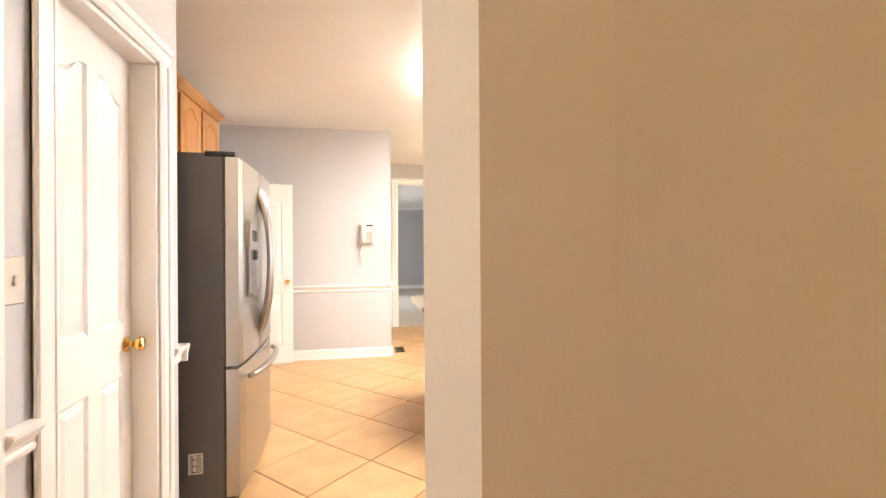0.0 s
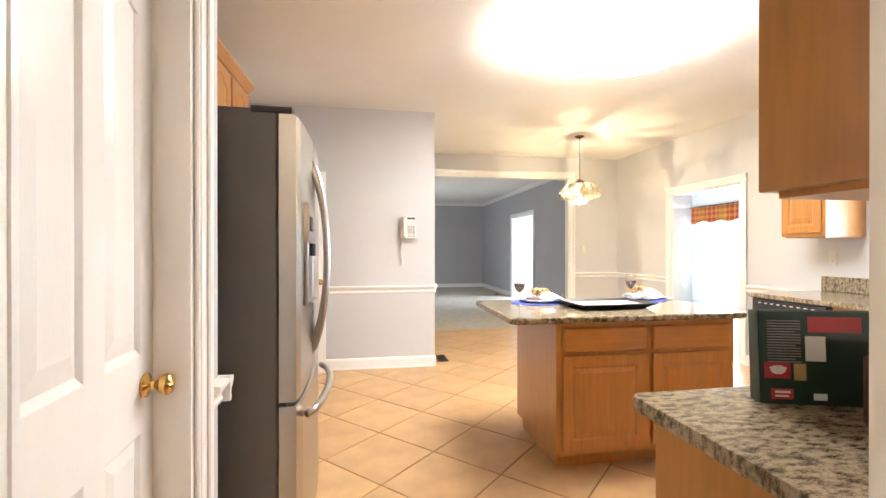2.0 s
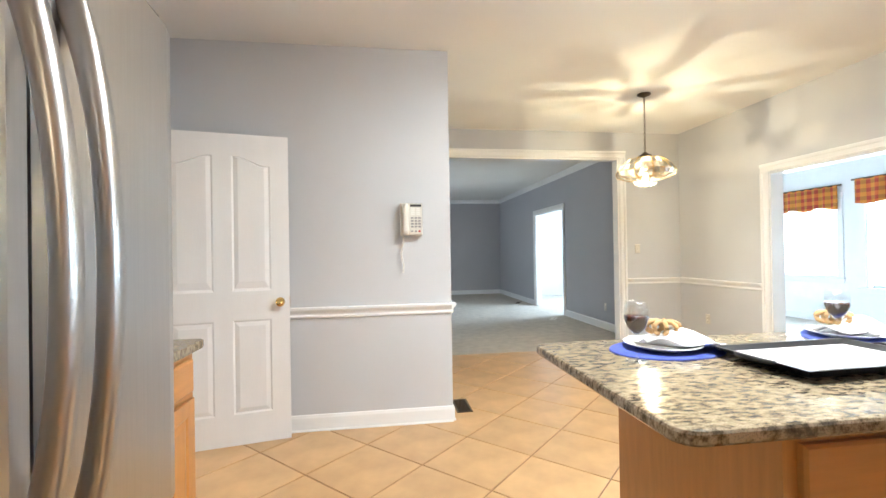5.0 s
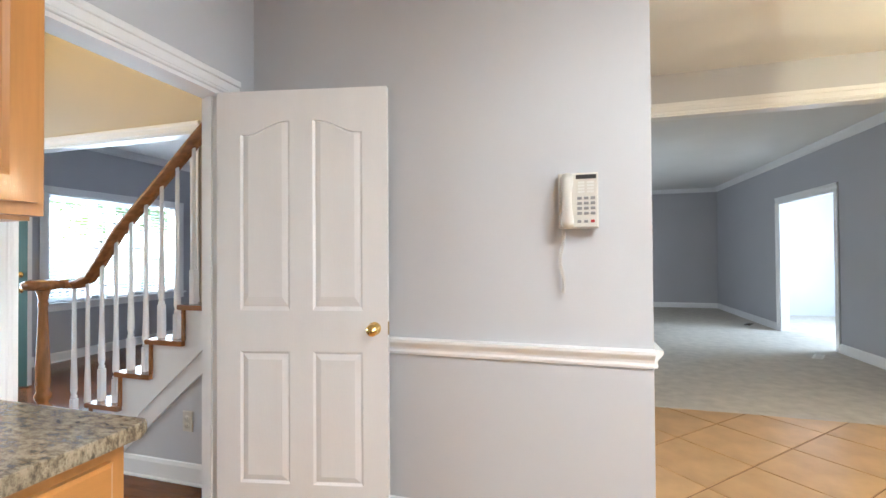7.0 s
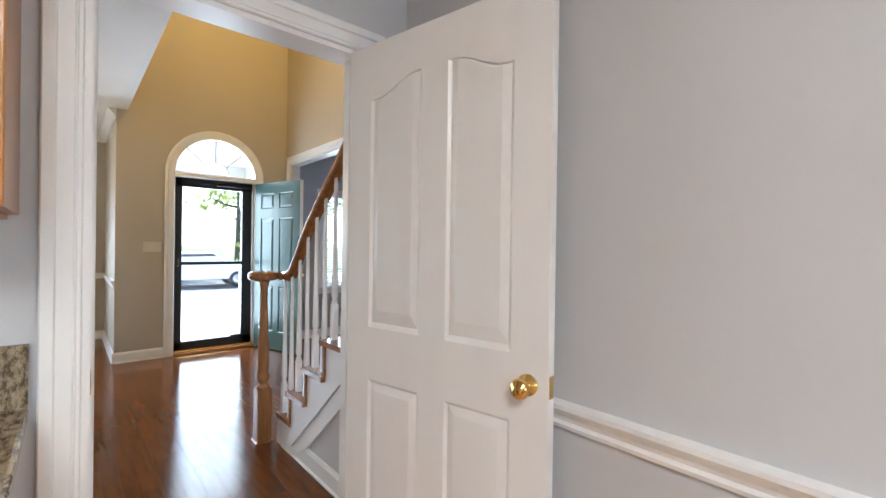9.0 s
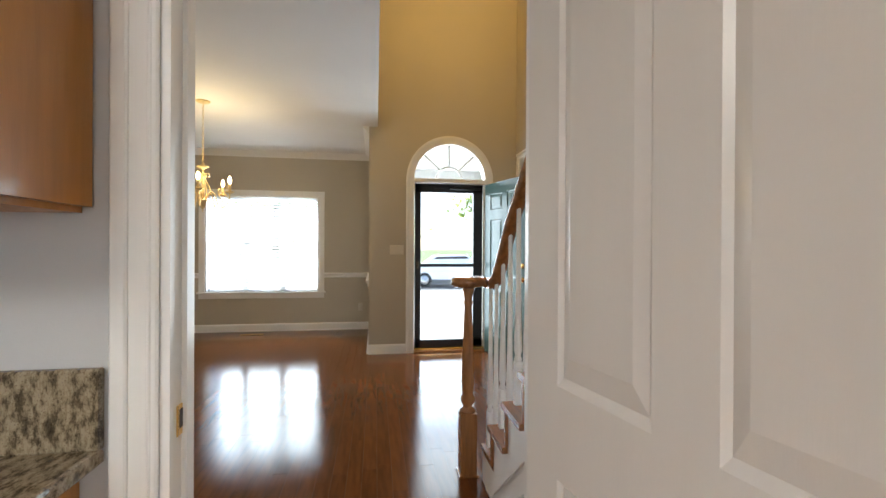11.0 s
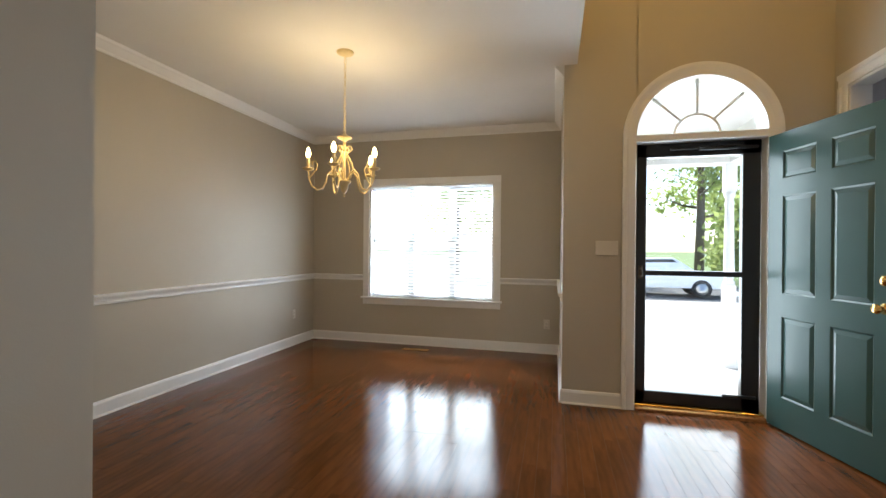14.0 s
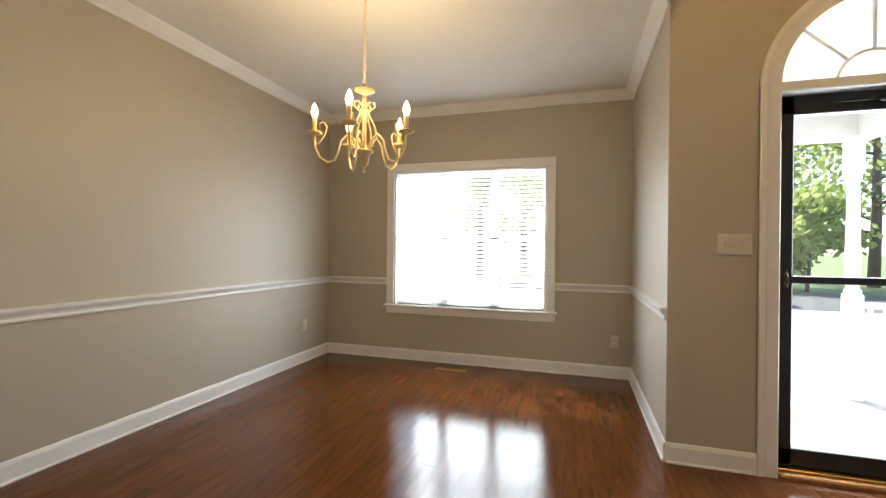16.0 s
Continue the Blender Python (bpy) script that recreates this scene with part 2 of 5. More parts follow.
# ---- mesh tools ----
class Maker:
    """Gathers simple solids into one mesh."""

    def __init__(self):
        self.v, self.f, self.m, self.s = [], [], [], []

    def add(self, verts, faces, mat=0, smooth=False):
        o = len(self.v)
        self.v += [tuple(p) for p in verts]
        self.f += [tuple(i + o for i in f) for f in faces]
        self.m += [mat] * len(faces)
        self.s += [smooth] * len(faces)
        return self

    def box(self, lo, hi, mat=0, c=0.0):
        """A box, its edges along the longest side eased by c."""
        lo, hi = [min(a, b) for a, b in zip(lo, hi)], [max(a, b) for a, b in zip(lo, hi)]
        if c <= 0:
            v = [(x, y, z) for z in (lo[2], hi[2]) for y in (lo[1], hi[1]) for x in (lo[0], hi[0])]
            return self.add(v, [(0, 2, 3, 1), (4, 5, 7, 6), (0, 1, 5, 4), (2, 6, 7, 3), (0, 4, 6, 2), (1, 3, 7, 5)], mat)
        k = max(range(3), key=lambda i: hi[i] - lo[i])
        a, b = [(1, 2), (2, 0), (0, 1)][k]
        c = min(c, (hi[a] - lo[a]) * 0.45, (hi[b] - lo[b]) * 0.45)
        ring = [(lo[a] + c, lo[b]), (hi[a] - c, lo[b]), (hi[a], lo[b] + c), (hi[a], hi[b] - c), (hi[a] - c, hi[b]), (lo[a] + c, hi[b]), (lo[a], hi[b] - c), (lo[a], lo[b] + c)]
        v = []
        for w in (lo[k], hi[k]):
            for p in ring:
                q = [0, 0, 0]
                q[k], q[a], q[b] = w, p[0], p[1]
                v.append(q)
        f = [tuple(range(7, -1, -1)), tuple(range(8, 16))] + [(i, (i + 1) % 8, 8 + (i + 1) % 8, 8 + i) for i in range(8)]
        return self.add(v, f, mat)

    def loft(self, rings, mat=0, smooth=False, caps=True, closed=True):
        n = len(rings[0])
        v = [p for r in rings for p in r]
        f = []
        for j in range(len(rings) - 1):
            for i in range(n if closed else n - 1):
                k = (i + 1) % n
                f.append((j * n + i, j * n + k, (j + 1) * n + k, (j + 1) * n + i))
        if caps:
            f += [tuple(range(n - 1, -1, -1)), tuple(range((len(rings) - 1) * n, len(rings) * n))]
        return self.add(v, f, mat, smooth)

    def lathe(self, profile, at=(0, 0, 0), mat=0, n=20, axis="z"):
        rings = []
        for r, h in profile:
            ring = []
            for i in range(n):
                a = math.tau * i / n
                x, y = r * math.cos(a), r * math.sin(a)
                p = {"z": (x, y, h), "x": (h, x, y), "y": (y, h, x)}[axis]
                ring.append([p[k] + at[k] for k in range(3)])
            rings.append(ring)
        return self.loft(rings, mat, True)

    def tube(self, pts, r, mat=0, n=8):
        pts = [Vector(p) for p in pts]
        rings, up = [], None
        for i, p in enumerate(pts):
            d = (pts[min(i + 1, len(pts) - 1)] - pts[max(i - 1, 0)]).normalized()
            if up is None:
                up = d.orthogonal().normalized()
            up = (up - d * up.dot(d)).normalized()
            s = d.cross(up)
            rr = r[i] if isinstance(r, (list, tuple)) else r
            rings.append([p + (up * math.cos(math.tau * k / n) + s * math.sin(math.tau * k / n)) * rr for k in range(n)])
        return self.loft(rings, mat, True)

    def prism(self, poly, axis, a, b, mat=0):
        """A flat outline pulled from a to b along an axis; poly in the other two axes, in x, y, z order."""
        def at(p, w):
            return {0: (w, p[0], p[1]), 1: (p[0], w, p[1]), 2: (p[0], p[1], w)}[axis]
        return self.loft([[at(p, a) for p in poly], [at(p, b) for p in poly]], mat)

    def make(self, name, mats, parent=None, m=None):
        me = bpy.data.meshes.new(name)
        me.from_pydata(self.v, [], self.f)
        for mat in mats if isinstance(mats, (list, tuple)) else [mats]:
            me.materials.append(mat)
        me.polygons.foreach_set("material_index", self.m)
        me.polygons.foreach_set("use_smooth", self.s)
        bm = bmesh.new()
        bm.from_mesh(me)
        bmesh.ops.recalc_face_normals(bm, faces=bm.faces)
        bm.to_mesh(me)
        bm.free()
        ob = new(name, me)
        if parent is not None:
            ob.parent = parent
        if m is not None:
            ob.matrix_basis = m
        return ob


def structure(ob, label=""):
    return tagged(ob, label, kind="structure")


def thing(name, label, category, m=None, group=""):
    ob = new(name)
    ob.empty_display_size = 0.1
    if m is not None:
        ob.matrix_basis = m
    return tagged(ob, label, category, group)


def wall(name, lo, hi, mats, holes=(), label=""):
    """A wall with thickness along x or y, with holes (a0, a1, z0, z1) through it. mats: for the faces towards +axis, -axis."""
    k = 0 if hi[0] - lo[0] < hi[1] - lo[1] else 1
    a = 1 - k
    cuts = sorted({lo[a], hi[a], *[v for h in holes for v in h[:2]]})
    g = Maker()
    for c0, c1 in zip(cuts, cuts[1:]):
        mid = (c0 + c1) / 2
        zs = [(h[2], h[3]) for h in holes if h[0] < mid < h[1]]
        z = lo[2]
        spans = []
        for z0, z1 in sorted(zs):
            if z0 > z:
                spans.append((z, z0))
            z = z1
        if z < hi[2]:
            spans.append((z, hi[2]))
        for z0, z1 in spans:
            p, q = [0, 0, z0], [0, 0, z1]
            p[k], q[k], p[a], q[a] = lo[k], hi[k], c0, c1
            g.box(p, q)
    ob = g.make(name, list(mats))
    for poly in ob.data.polygons:
        poly.material_index = 1 if poly.normal[k] < -0.5 else 0
    return structure(ob, label)


def strip(name, p, q, normal, profile, mat=None, label=""):
    """A moulding run from p to q on a wall; profile: (out, up) outline; normal: the way out of the wall."""
    g = Maker()
    n = Vector((*normal, 0))
    g.loft([[Vector(e) + n * o + Vector((0, 0, u)) for o, u in profile] for e in (p, q)])
    return structure(g.make(name, mat or M_WHITE), label)


RAIL = [(0.0, 0.0), (0.012, 0.0), (0.016, 0.012), (0.012, 0.022), (0.016, 0.034), (0.03, 0.05), (0.036, 0.06), (0.036, 0.072), (0.0, 0.076)]
BASE = [(0.0, 0.0), (0.022, 0.0), (0.022, 0.016), (0.014, 0.022), (0.014, 0.10), (0.008, 0.118), (0.0, 0.122)]
CROWN = [(0.0, 0.0), (0.012, 0.0), (0.016, 0.018), (0.055, 0.062), (0.066, 0.072), (0.075, 0.09), (0.0, 0.09)]


def base(p, q, normal):
    strip("baseboard", (*p, 0.0), (*q, 0.0), normal, BASE, label="white painted wooden baseboard along the wall")


def chair_rail(p, q, normal, z=0.80):
    strip("trim_chair_rail", (*p, z), (*q, z), normal, RAIL, label="white moulded chair rail on the wall")


def casing(name, k, at, out, a0, a1, top, w=0.09, sides=(True, True), foot=0.0):
    """Stepped trim round an opening on the face at coordinate at of axis k; out: which way the face looks."""
    g = Maker()

    def bar(u0, u1, z0, z1, t):
        p, q = [0, 0, z0], [0, 0, z1]
        p[k], q[k], p[1 - k], q[1 - k] = at, at + out * t, u0, u1
        g.box(p, q, 0, 0.004)
    for side, u, s in ((0, a0, -1), (1, a1, 1)):
        if sides[side]:
            bar(u, u + s * w, foot, top, 0.013)
            bar(u + s * w * 0.62, u + s * w, foot, top, 0.022)
            bar(u + s * w * 0.12, u + s * w * 0.24, foot, top, 0.016)
    e0, e1 = a0 - (w if sides[0] else 0), a1 + (w if sides[1] else 0)
    bar(e0, e1, top, top + w, 0.0135)
    bar(e0, e1, top + w * 0.62, top + w, 0.0225)
    bar(e0 + w * 0.8, e1 - w * 0.8, top + w * 0.12, top + w * 0.24, 0.0165)
    return structure(g.make(name, M_WHITE), "white painted moulded trim round an opening")


def lining(name, k, c0, c1, a0, a1, top, t=0.018, stop=0.0):
    """Jambs and head inside an opening of a wall that spans c0..c1 on axis k."""
    g = Maker()

    def bar(u0, u1, z0, z1, d0, d1):
        p, q = [0, 0, z0], [0, 0, z1]
        p[k], q[k], p[1 - k], q[1 - k] = d0, d1, u0, u1
        g.box(p, q)
    bar(a0, a0 + t, 0, top, c0, c1), bar(a1 - t, a1, 0, top, c0, c1), bar(a0, a1, top - t, top, c0, c1)
    if stop:
        m0, m1 = c0 + (c1 - c0) * 0.25, c0 + (c1 - c0) * 0.55
        bar(a0 + t, a0 + t + 0.011, 0, top - t, m0, m1), bar(a1 - t - 0.011, a1 - t, 0, top - t, m0, m1)
    return structure(g.make(name, M_WHITE), "white painted wooden door lining")


def fielded(g, poly, y, out, depth=0.009, groove=0.010, slope=0.028, mat=0):
    """A raised panel within an outline in x, z, standing on the plane y, towards out."""
    cx, cz = sum(p[0] for p in poly) / len(poly), sum(p[1] for p in poly) / len(poly)

    def inset(d):
        w = max(p[0] for p in poly) - min(p[0] for p in poly)
        h = max(p[1] for p in poly) - min(p[1] for p in poly)
        return [(cx + (p[0] - cx) * (1 - 2 * d / w), cz + (p[1] - cz) * (1 - 2 * d / h)) for p in poly]
    rings = [[(x, y, z) for x, z in inset(groove)], [(x, y + out * depth, z) for x, z in inset(groove + slope)]]
    g.loft(rings, mat)


def bevel_ring(g, poly, y, out, depth, w=0.011, mat=0):
    """The sloped sticking round a sunk panel: from the face down to the plane y."""
    cx, cz = sum(p[0] for p in poly) / len(poly), sum(p[1] for p in poly) / len(poly)
    W = max(p[0] for p in poly) - min(p[0] for p in poly)
    H = max(p[1] for p in poly) - min(p[1] for p in poly)
    ins = [(cx + (p[0] - cx) * (1 - 2 * w / W), cz + (p[1] - cz) * (1 - 2 * w / H)) for p in poly]
    g.loft([[(x, y + out * depth, z) for x, z in poly], [(x, y + out * 0.0006, z) for x, z in ins]], mat, caps=False)


def wave_top(x0, x1, z0, low, high, rise):
    """Panel outline whose top sweeps from low to high; rise: +1 towards x1, -1 towards x0, 0: up in the middle."""
    pts = [(x0, z0), (x1, z0)]
    n = 12
    for i in range(n + 1):
        u = i / n
        x = x1 + (x0 - x1) * u
        s = 1 - u if rise > 0 else u if rise < 0 else 1 - abs(2 * u - 1)
        s = min(1, max(0, (s - 0.08) / 0.84))
        pts.append((x, low + (high - low) * (s * s * (3 - 2 * s))))
    return pts


def panel_slab(g, w, h, t, panels, skin=0.009, both=True):
    """A door slab from x = 0..w, centred on y = 0, with sunk and fielded panels (outlines in x, z)."""
    g.box((0, -t / 2 + skin, 0), (w, t / 2 - skin, h))
    xs = sorted({0, w, *[round(f(p[0] for p in q), 4) for q in panels for f in (min, max)]})
    for out in ((-1, 1) if both else (-1,)):
        y0, y1 = out * (t / 2 - skin), out * t / 2
        for x0, x1 in zip(xs, xs[1:]):
            mid = (x0 + x1) / 2
            inside = sorted([q for q in panels if min(p[0] for p in q) < mid < max(p[0] for p in q)], key=lambda q: min(p[1] for p in q))
            if not inside:
                g.box((x0, y0, 0), (x1, y1, h))
                continue
            low = [(x0, 0), (x1, 0)]
            for q in inside + [None]:
                if q is None:
                    up = [(x1, h), (x0, h)]
                else:
                    b = min(p[1] for p in q)
                    up = [(x1, b), (x0, b)]
                g.prism(low + up, 1, y0, y1)
                if q is not None:
                    low = sorted([p for p in q if p[1] > min(p[1] for p in q) + 1e-6], key=lambda p: p[0])
        for q in panels:
            bevel_ring(g, q, y0, out, skin)
            fielded(g, q, y0, out)
    return g


def knob(parent, x, z, t, mat=None, sides=(-1, 1)):
    for s in sides:
        g = Maker()
        y = s * t / 2
        g.lathe([(0.0, y), (0.030, y), (0.030, y + s * 0.006), (0.012, y + s * 0.010), (0.011, y + s * 0.028), (0.022, y + s * 0.036), (0.028, y + s * 0.050), (0.024, y + s * 0.060), (0.0, y + s * 0.064)], (x, 0, z), 0, 20, "y")
        tagged(g.make("knob", mat or M_BRASS, parent), "polished brass door knob")


def plate(name, m, w, h, label, category, kind="switch", gang=1, color=None):
    """A wall plate in x, z that faces -y in its own axes."""
    ob = thing(name, label, category, m)
    g = Maker()
    g.loft([[(-w / 2, 0, -h / 2), (w / 2, 0, -h / 2), (w / 2, 0, h / 2), (-w / 2, 0, h / 2)], [(-w / 2 + 0.004, -0.006, -h / 2 + 0.004), (w / 2 - 0.004, -0.006, -h / 2 + 0.004), (w / 2 - 0.004, -0.006, h / 2 - 0.004), (-w / 2 + 0.004, -0.006, h / 2 - 0.004)]])
    g.make("cover", color or M_PLATE, ob)
    for i in range(gang):
        d = Maker()
        x = (i - (gang - 1) / 2) * 0.046
        if kind == "switch":
            d.box((x - 0.005, -0.013, -0.012), (x + 0.005, -0.006, 0.012), 0, 0.002)
        else:
            for z in (-0.02, 0.02):
                d.lathe([(0.0, -0.006), (0.016, -0.006), (0.016, -0.008), (0.0, -0.008)], (x, 0, z), 0, 12, "y")
                for sx in (-0.006, 0.006):
                    d.box((x + sx - 0.001, -0.0085, z - 0.004), (x + sx + 0.001, -0.0075, z + 0.004), 1)
        d.make("toggle" if kind == "switch" else "socket", [color or M_PLATE, M_DARK], ob)
    return ob


# ---- structure ----
CK = 2.73   # kitchen ceiling
CH = 5.3    # upper foyer ceiling

# hall and pantry block
HX, HN = -0.20, 2.57
wall("wall_hall_west", (HX - 0.12, -1.6, 0), (HX, HN, CK), (M_GREY, M_GREY), [(0.75, 1.52, 0, 2.05), (1.80, 2.39, 0, 2.05)], "pale grey painted wall with a chair rail")
wall("wall_fridge_side", (-1.0, HN - 0.12, 0), (HX - 0.12, HN, CK), (M_GREY, M_GREY))
wall("wall_pantry_back", (-1.12, 0.3, 0), (-1.0, HN, CK), (M_GREY, M_BEIGE))
wall("wall_pantry_south", (-1.0, 0.3, 0), (HX - 0.12, 0.42, CK), (M_GREY, M_GREY))
wall("wall_hall_south", (-0.32, -1.72, 0), (1.1, -1.6, CK), (M_TAN, M_TAN))
wall("wall_hall_east", (0.94, -1.6, 0), (1.06, 0.99, CK), (M_TAN, M_TAN), (), "tan painted wall of a short hall")
g = Maker().prism([(0.757, 1.506), (0.865, 1.386), (0.94, 0.99), (1.06, 0.99), (1.06, 1.506)], 2, 0, CK)
ob = structure(g.make("wall_hall_return", [M_TAN, M_WHITE]), "tan wall end, splay coloured white for kitchen light")
# White on the splay stands in for kitchen light falling on that face.
for poly in ob.data.polygons:
    poly.material_index = 1 if poly.normal.x < -0.5 and poly.normal.y < -0.5 else 0
wall("wall_kitchen_south", (1.06, 1.386, 0), (4.32, 1.506, CK), (M_GREY, M_TAN), (), "pale grey painted kitchen wall")
# kitchen
wall("wall_kitchen_west", (-1.12, HN, 0), (-1.0, 5.86, CK), (M_GREY, M_BEIGE), [(4.70, 5.535, 0, 2.06)], "pale grey painted wall with a doorway to the foyer")
wall("wall_above_doorway", (-1.12, 0.3, CK), (-1.0, 5.86, CH), (M_BEIGE, M_BEIGE))
wall("wall_phone", (-1.0, 5.74, 0), (0.93, 5.86, CK), (M_BEIGE, M_GREY), (), "pale grey painted wall with chair rail and telephone")
wall("wall_nook_west", (0.81, 5.86, 0), (0.93, 7.71, CK), (M_GREY, M_BEIGE))
wall("wall_kitchen_north", (0.81, 7.71, 0), (4.4, 7.83, CK), (M_LOUNGE, M_GREY), [(1.15, 3.42, 0, 2.40)], "pale grey painted wall with a wide cased opening")
EX = 4.26
wall("wall_kitchen_east", (EX, 1.506, 0), (EX + 0.14, 7.71, CK), (M_GREY, M_GREY), [(5.30, 6.40, 0, 1.99), (2.92, 3.92, 1.08, 2.2)], "pale grey painted wall with a doorway and a window")
g = Maker()
g.box((-1.12, -1.72, CK), (4.4, 5.86, CK + 0.12)), g.box((0.81, 5.86, CK), (4.4, 7.83, CK + 0.12))
structure(g.make("ceiling", M_CEIL), "white painted kitchen ceiling")
g = Maker()
g.box((EX - 0.44, 1.85, 2.44), (EX, 4.50, CK - 0.001)), g.box((0.757, 1.506, 2.44), (EX, 1.85, CK - 0.001))
structure(g.make("ceiling_soffit", M_GREY), "pale grey painted soffit above the cabinets")
# great room beyond the kitchen
wall("wall_great_room_east", (3.86, 7.83, 0), (3.98, 14.9, CK), (M_GREY, M_LOUNGE), [(10.45, 11.95, 0, 2.05)], "blue grey painted wall with a doorway")
wall("wall_great_room_north", (-2.3, 14.9, 0), (3.98, 15.02, CK), (M_LOUNGE, M_LOUNGE), (), "blue grey painted wall")
wall("wall_great_room_west", (-2.3, 7.83, 0), (-2.18, 14.9, CK), (M_LOUNGE, M_LOUNGE), [(10.2, 12.8, 0.8, 2.2)])
wall("wall_great_room_south", (-2.3, 7.71, 0), (0.81, 7.83, CK), (M_LOUNGE, M_LOUNGE))
g = Maker().box((-2.3, 7.83, CK), (3.98, 15.02, CK + 0.12))
structure(g.make("ceiling_great_room", M_CEIL), "white ceiling of the carpeted room")
g = Maker().box((-2.3, 7.72, -0.06), (6.5, 15.02, 0.006))
structure(g.make("floor_carpet", M_CARPET), "beige wall to wall carpet")
wall("wall_side_room", (6.5, 10.25, 0), (6.6, 14.1, CK), (M_GREY, M_GREY), [(10.6, 12.6, 0.8, 2.2)])
wall("wall_side_room_north", (3.98, 14.0, 0), (6.5, 14.1, CK), (M_GREY, M_GREY))
wall("wall_side_room_south", (3.98, 10.25, 0), (6.5, 10.35, CK), (M_GREY, M_GREY))
g = Maker().box((3.98, 10.2, CK), (6.6, 14.1, CK + 0.1))
structure(g.make("ceiling_side_room", M_CEIL))
# sunroom beyond the kitchen doorway
wall("wall_sunroom_east", (7.6, 3.6, 0), (7.72, 10.2, CK), (M_WHITEOUT, M_WHITEOUT), [(5.6, 8.1, 0.62, 2.05), (8.5, 10.0, 0.75, 2.0)], "pale sunroom wall with broad windows")
wall("wall_sunroom_north", (4.4, 10.1, 0), (7.6, 10.2, CK), (M_WHITEOUT, M_WHITEOUT))
wall("wall_sunroom_south", (4.4, 3.6, 0), (7.6, 3.7, CK), (M_WHITEOUT, M_WHITEOUT))
g = Maker().box((4.4, 3.6, CK), (7.72, 10.2, CK + 0.1))
structure(g.make("ceiling_sunroom", M_CEIL))
g = Maker().box((4.27, 3.6, -0.06), (7.72, 10.2, 0.004))
structure(g.make("floor_sunroom", M_CARPET), "pale sunroom carpet")
# foyer, stair well and dining room
FX, DX = -5.31, -6.96
AC, AR = 6.04, 0.445
DIN_S, DIN_N, CLO, CLX = 1.78, 5.05, 3.91, -2.47
g = Maker()
y0, y1 = 5.60, 6.485
g.box((FX - 0.16, DIN_N + 0.06, 0), (FX, y0, CH)), g.box((FX - 0.16, y1, 0), (FX, 6.89, CH))
arc = [(AC + AR * math.cos(math.pi * i / 24), 2.13 + AR * math.sin(math.pi * i / 24)) for i in range(25)]
for p, q in zip(arc, arc[1:]):
    g.prism([(q[0], q[1]), (p[0], p[1]), (p[0], CH), (q[0], CH)], 0, FX - 0.16, FX)
structure(g.make("wall_front", M_BEIGE), "tan painted two storey foyer wall with an arched front door")
wall("wall_foyer_north", (FX - 0.16, 6.89, 0), (0.81, 7.01, CH), (M_LOUNGE, M_BEIGE), [(-5.16, -2.62, 0, 2.38)], "tan painted foyer wall with a wide opening")
wall("wall_dining_front", (DX - 0.16, DIN_S, 0), (DX, DIN_N, 2.80), (M_BEIGE, M_WHITEOUT), [(2.61, 4.26, 0.61, 2.07)], "greige painted dining room wall with a window")
wall("wall_dining_south", (DX - 0.16, DIN_S - 0.12, 0), (-1.12, DIN_S, 2.80), (M_BEIGE, M_BEIGE), (), "greige painted dining room wall with a chair rail")
g = Maker()
g.box((DX - 0.16, DIN_N, 0), (FX, DIN_N + 0.06, 2.80)), g.box((FX - 0.16, DIN_N, 2.8), (FX, DIN_N + 0.06, CH))
structure(g.make("wall_dining_return", M_BEIGE), "greige painted return wall beside the front door")
wall("wall_bulkhead", (FX, DIN_N, 2.80), (-1.12, DIN_N + 0.10, CH), (M_BEIGE, M_BEIGE))
wall("wall_closet_front", (CLX, CLO - 0.12, 0), (-1.12, CLO, 2.80), (M_BEIGE, M_BEIGE), [(-2.165, -1.43, 0, 2.06)], "greige painted wall with a closet door")
wall("wall_closet_end", (CLX, DIN_S, 0), (CLX + 0.12, CLO - 0.12, 2.80), (M_BEIGE, M_BEIGE))
CD = 2.75
g = Maker().box((DX - 0.16, DIN_S - 0.12, CD), (-1.12, DIN_N + 0.10, CD + 0.12))
structure(g.make("ceiling_dining", M_CEIL), "white painted dining room ceiling")
g = Maker().box((FX - 0.16, DIN_N, CH), (0.93, 7.01, CH + 0.12))
structure(g.make("ceiling_foyer", M_CEIL))
wall("wall_stair_end", (0.81, 5.86, CK), (0.93, 7.01, CH), (M_BEIGE, M_BEIGE))
wall("wall_stair_upper", (-1.12, 5.74, CK), (0.93, 5.86, CH), (M_BEIGE, M_BEIGE))
# front parlor
wall("wall_parlor_front", (FX - 0.16, 7.01, 0), (FX, 11.0, CK), (M_LOUNGE, M_WHITEOUT), [(7.42, 9.2, 0.72, 2.03)], "blue grey painted parlor wall with windows")
wall("wall_parlor_north", (FX - 0.16, 11.0, 0), (-2.3, 11.12, CK), (M_LOUNGE, M_LOUNGE))
wall("wall_parlor_east", (-2.42, 7.01, 0), (-2.301, 11.0, CK), (M_LOUNGE, M_LOUNGE))
g = Maker().box((FX - 0.16, 7.01, CK), (-2.3, 11.12, CK + 0.1))
structure(g.make("ceiling_parlor", M_CEIL))

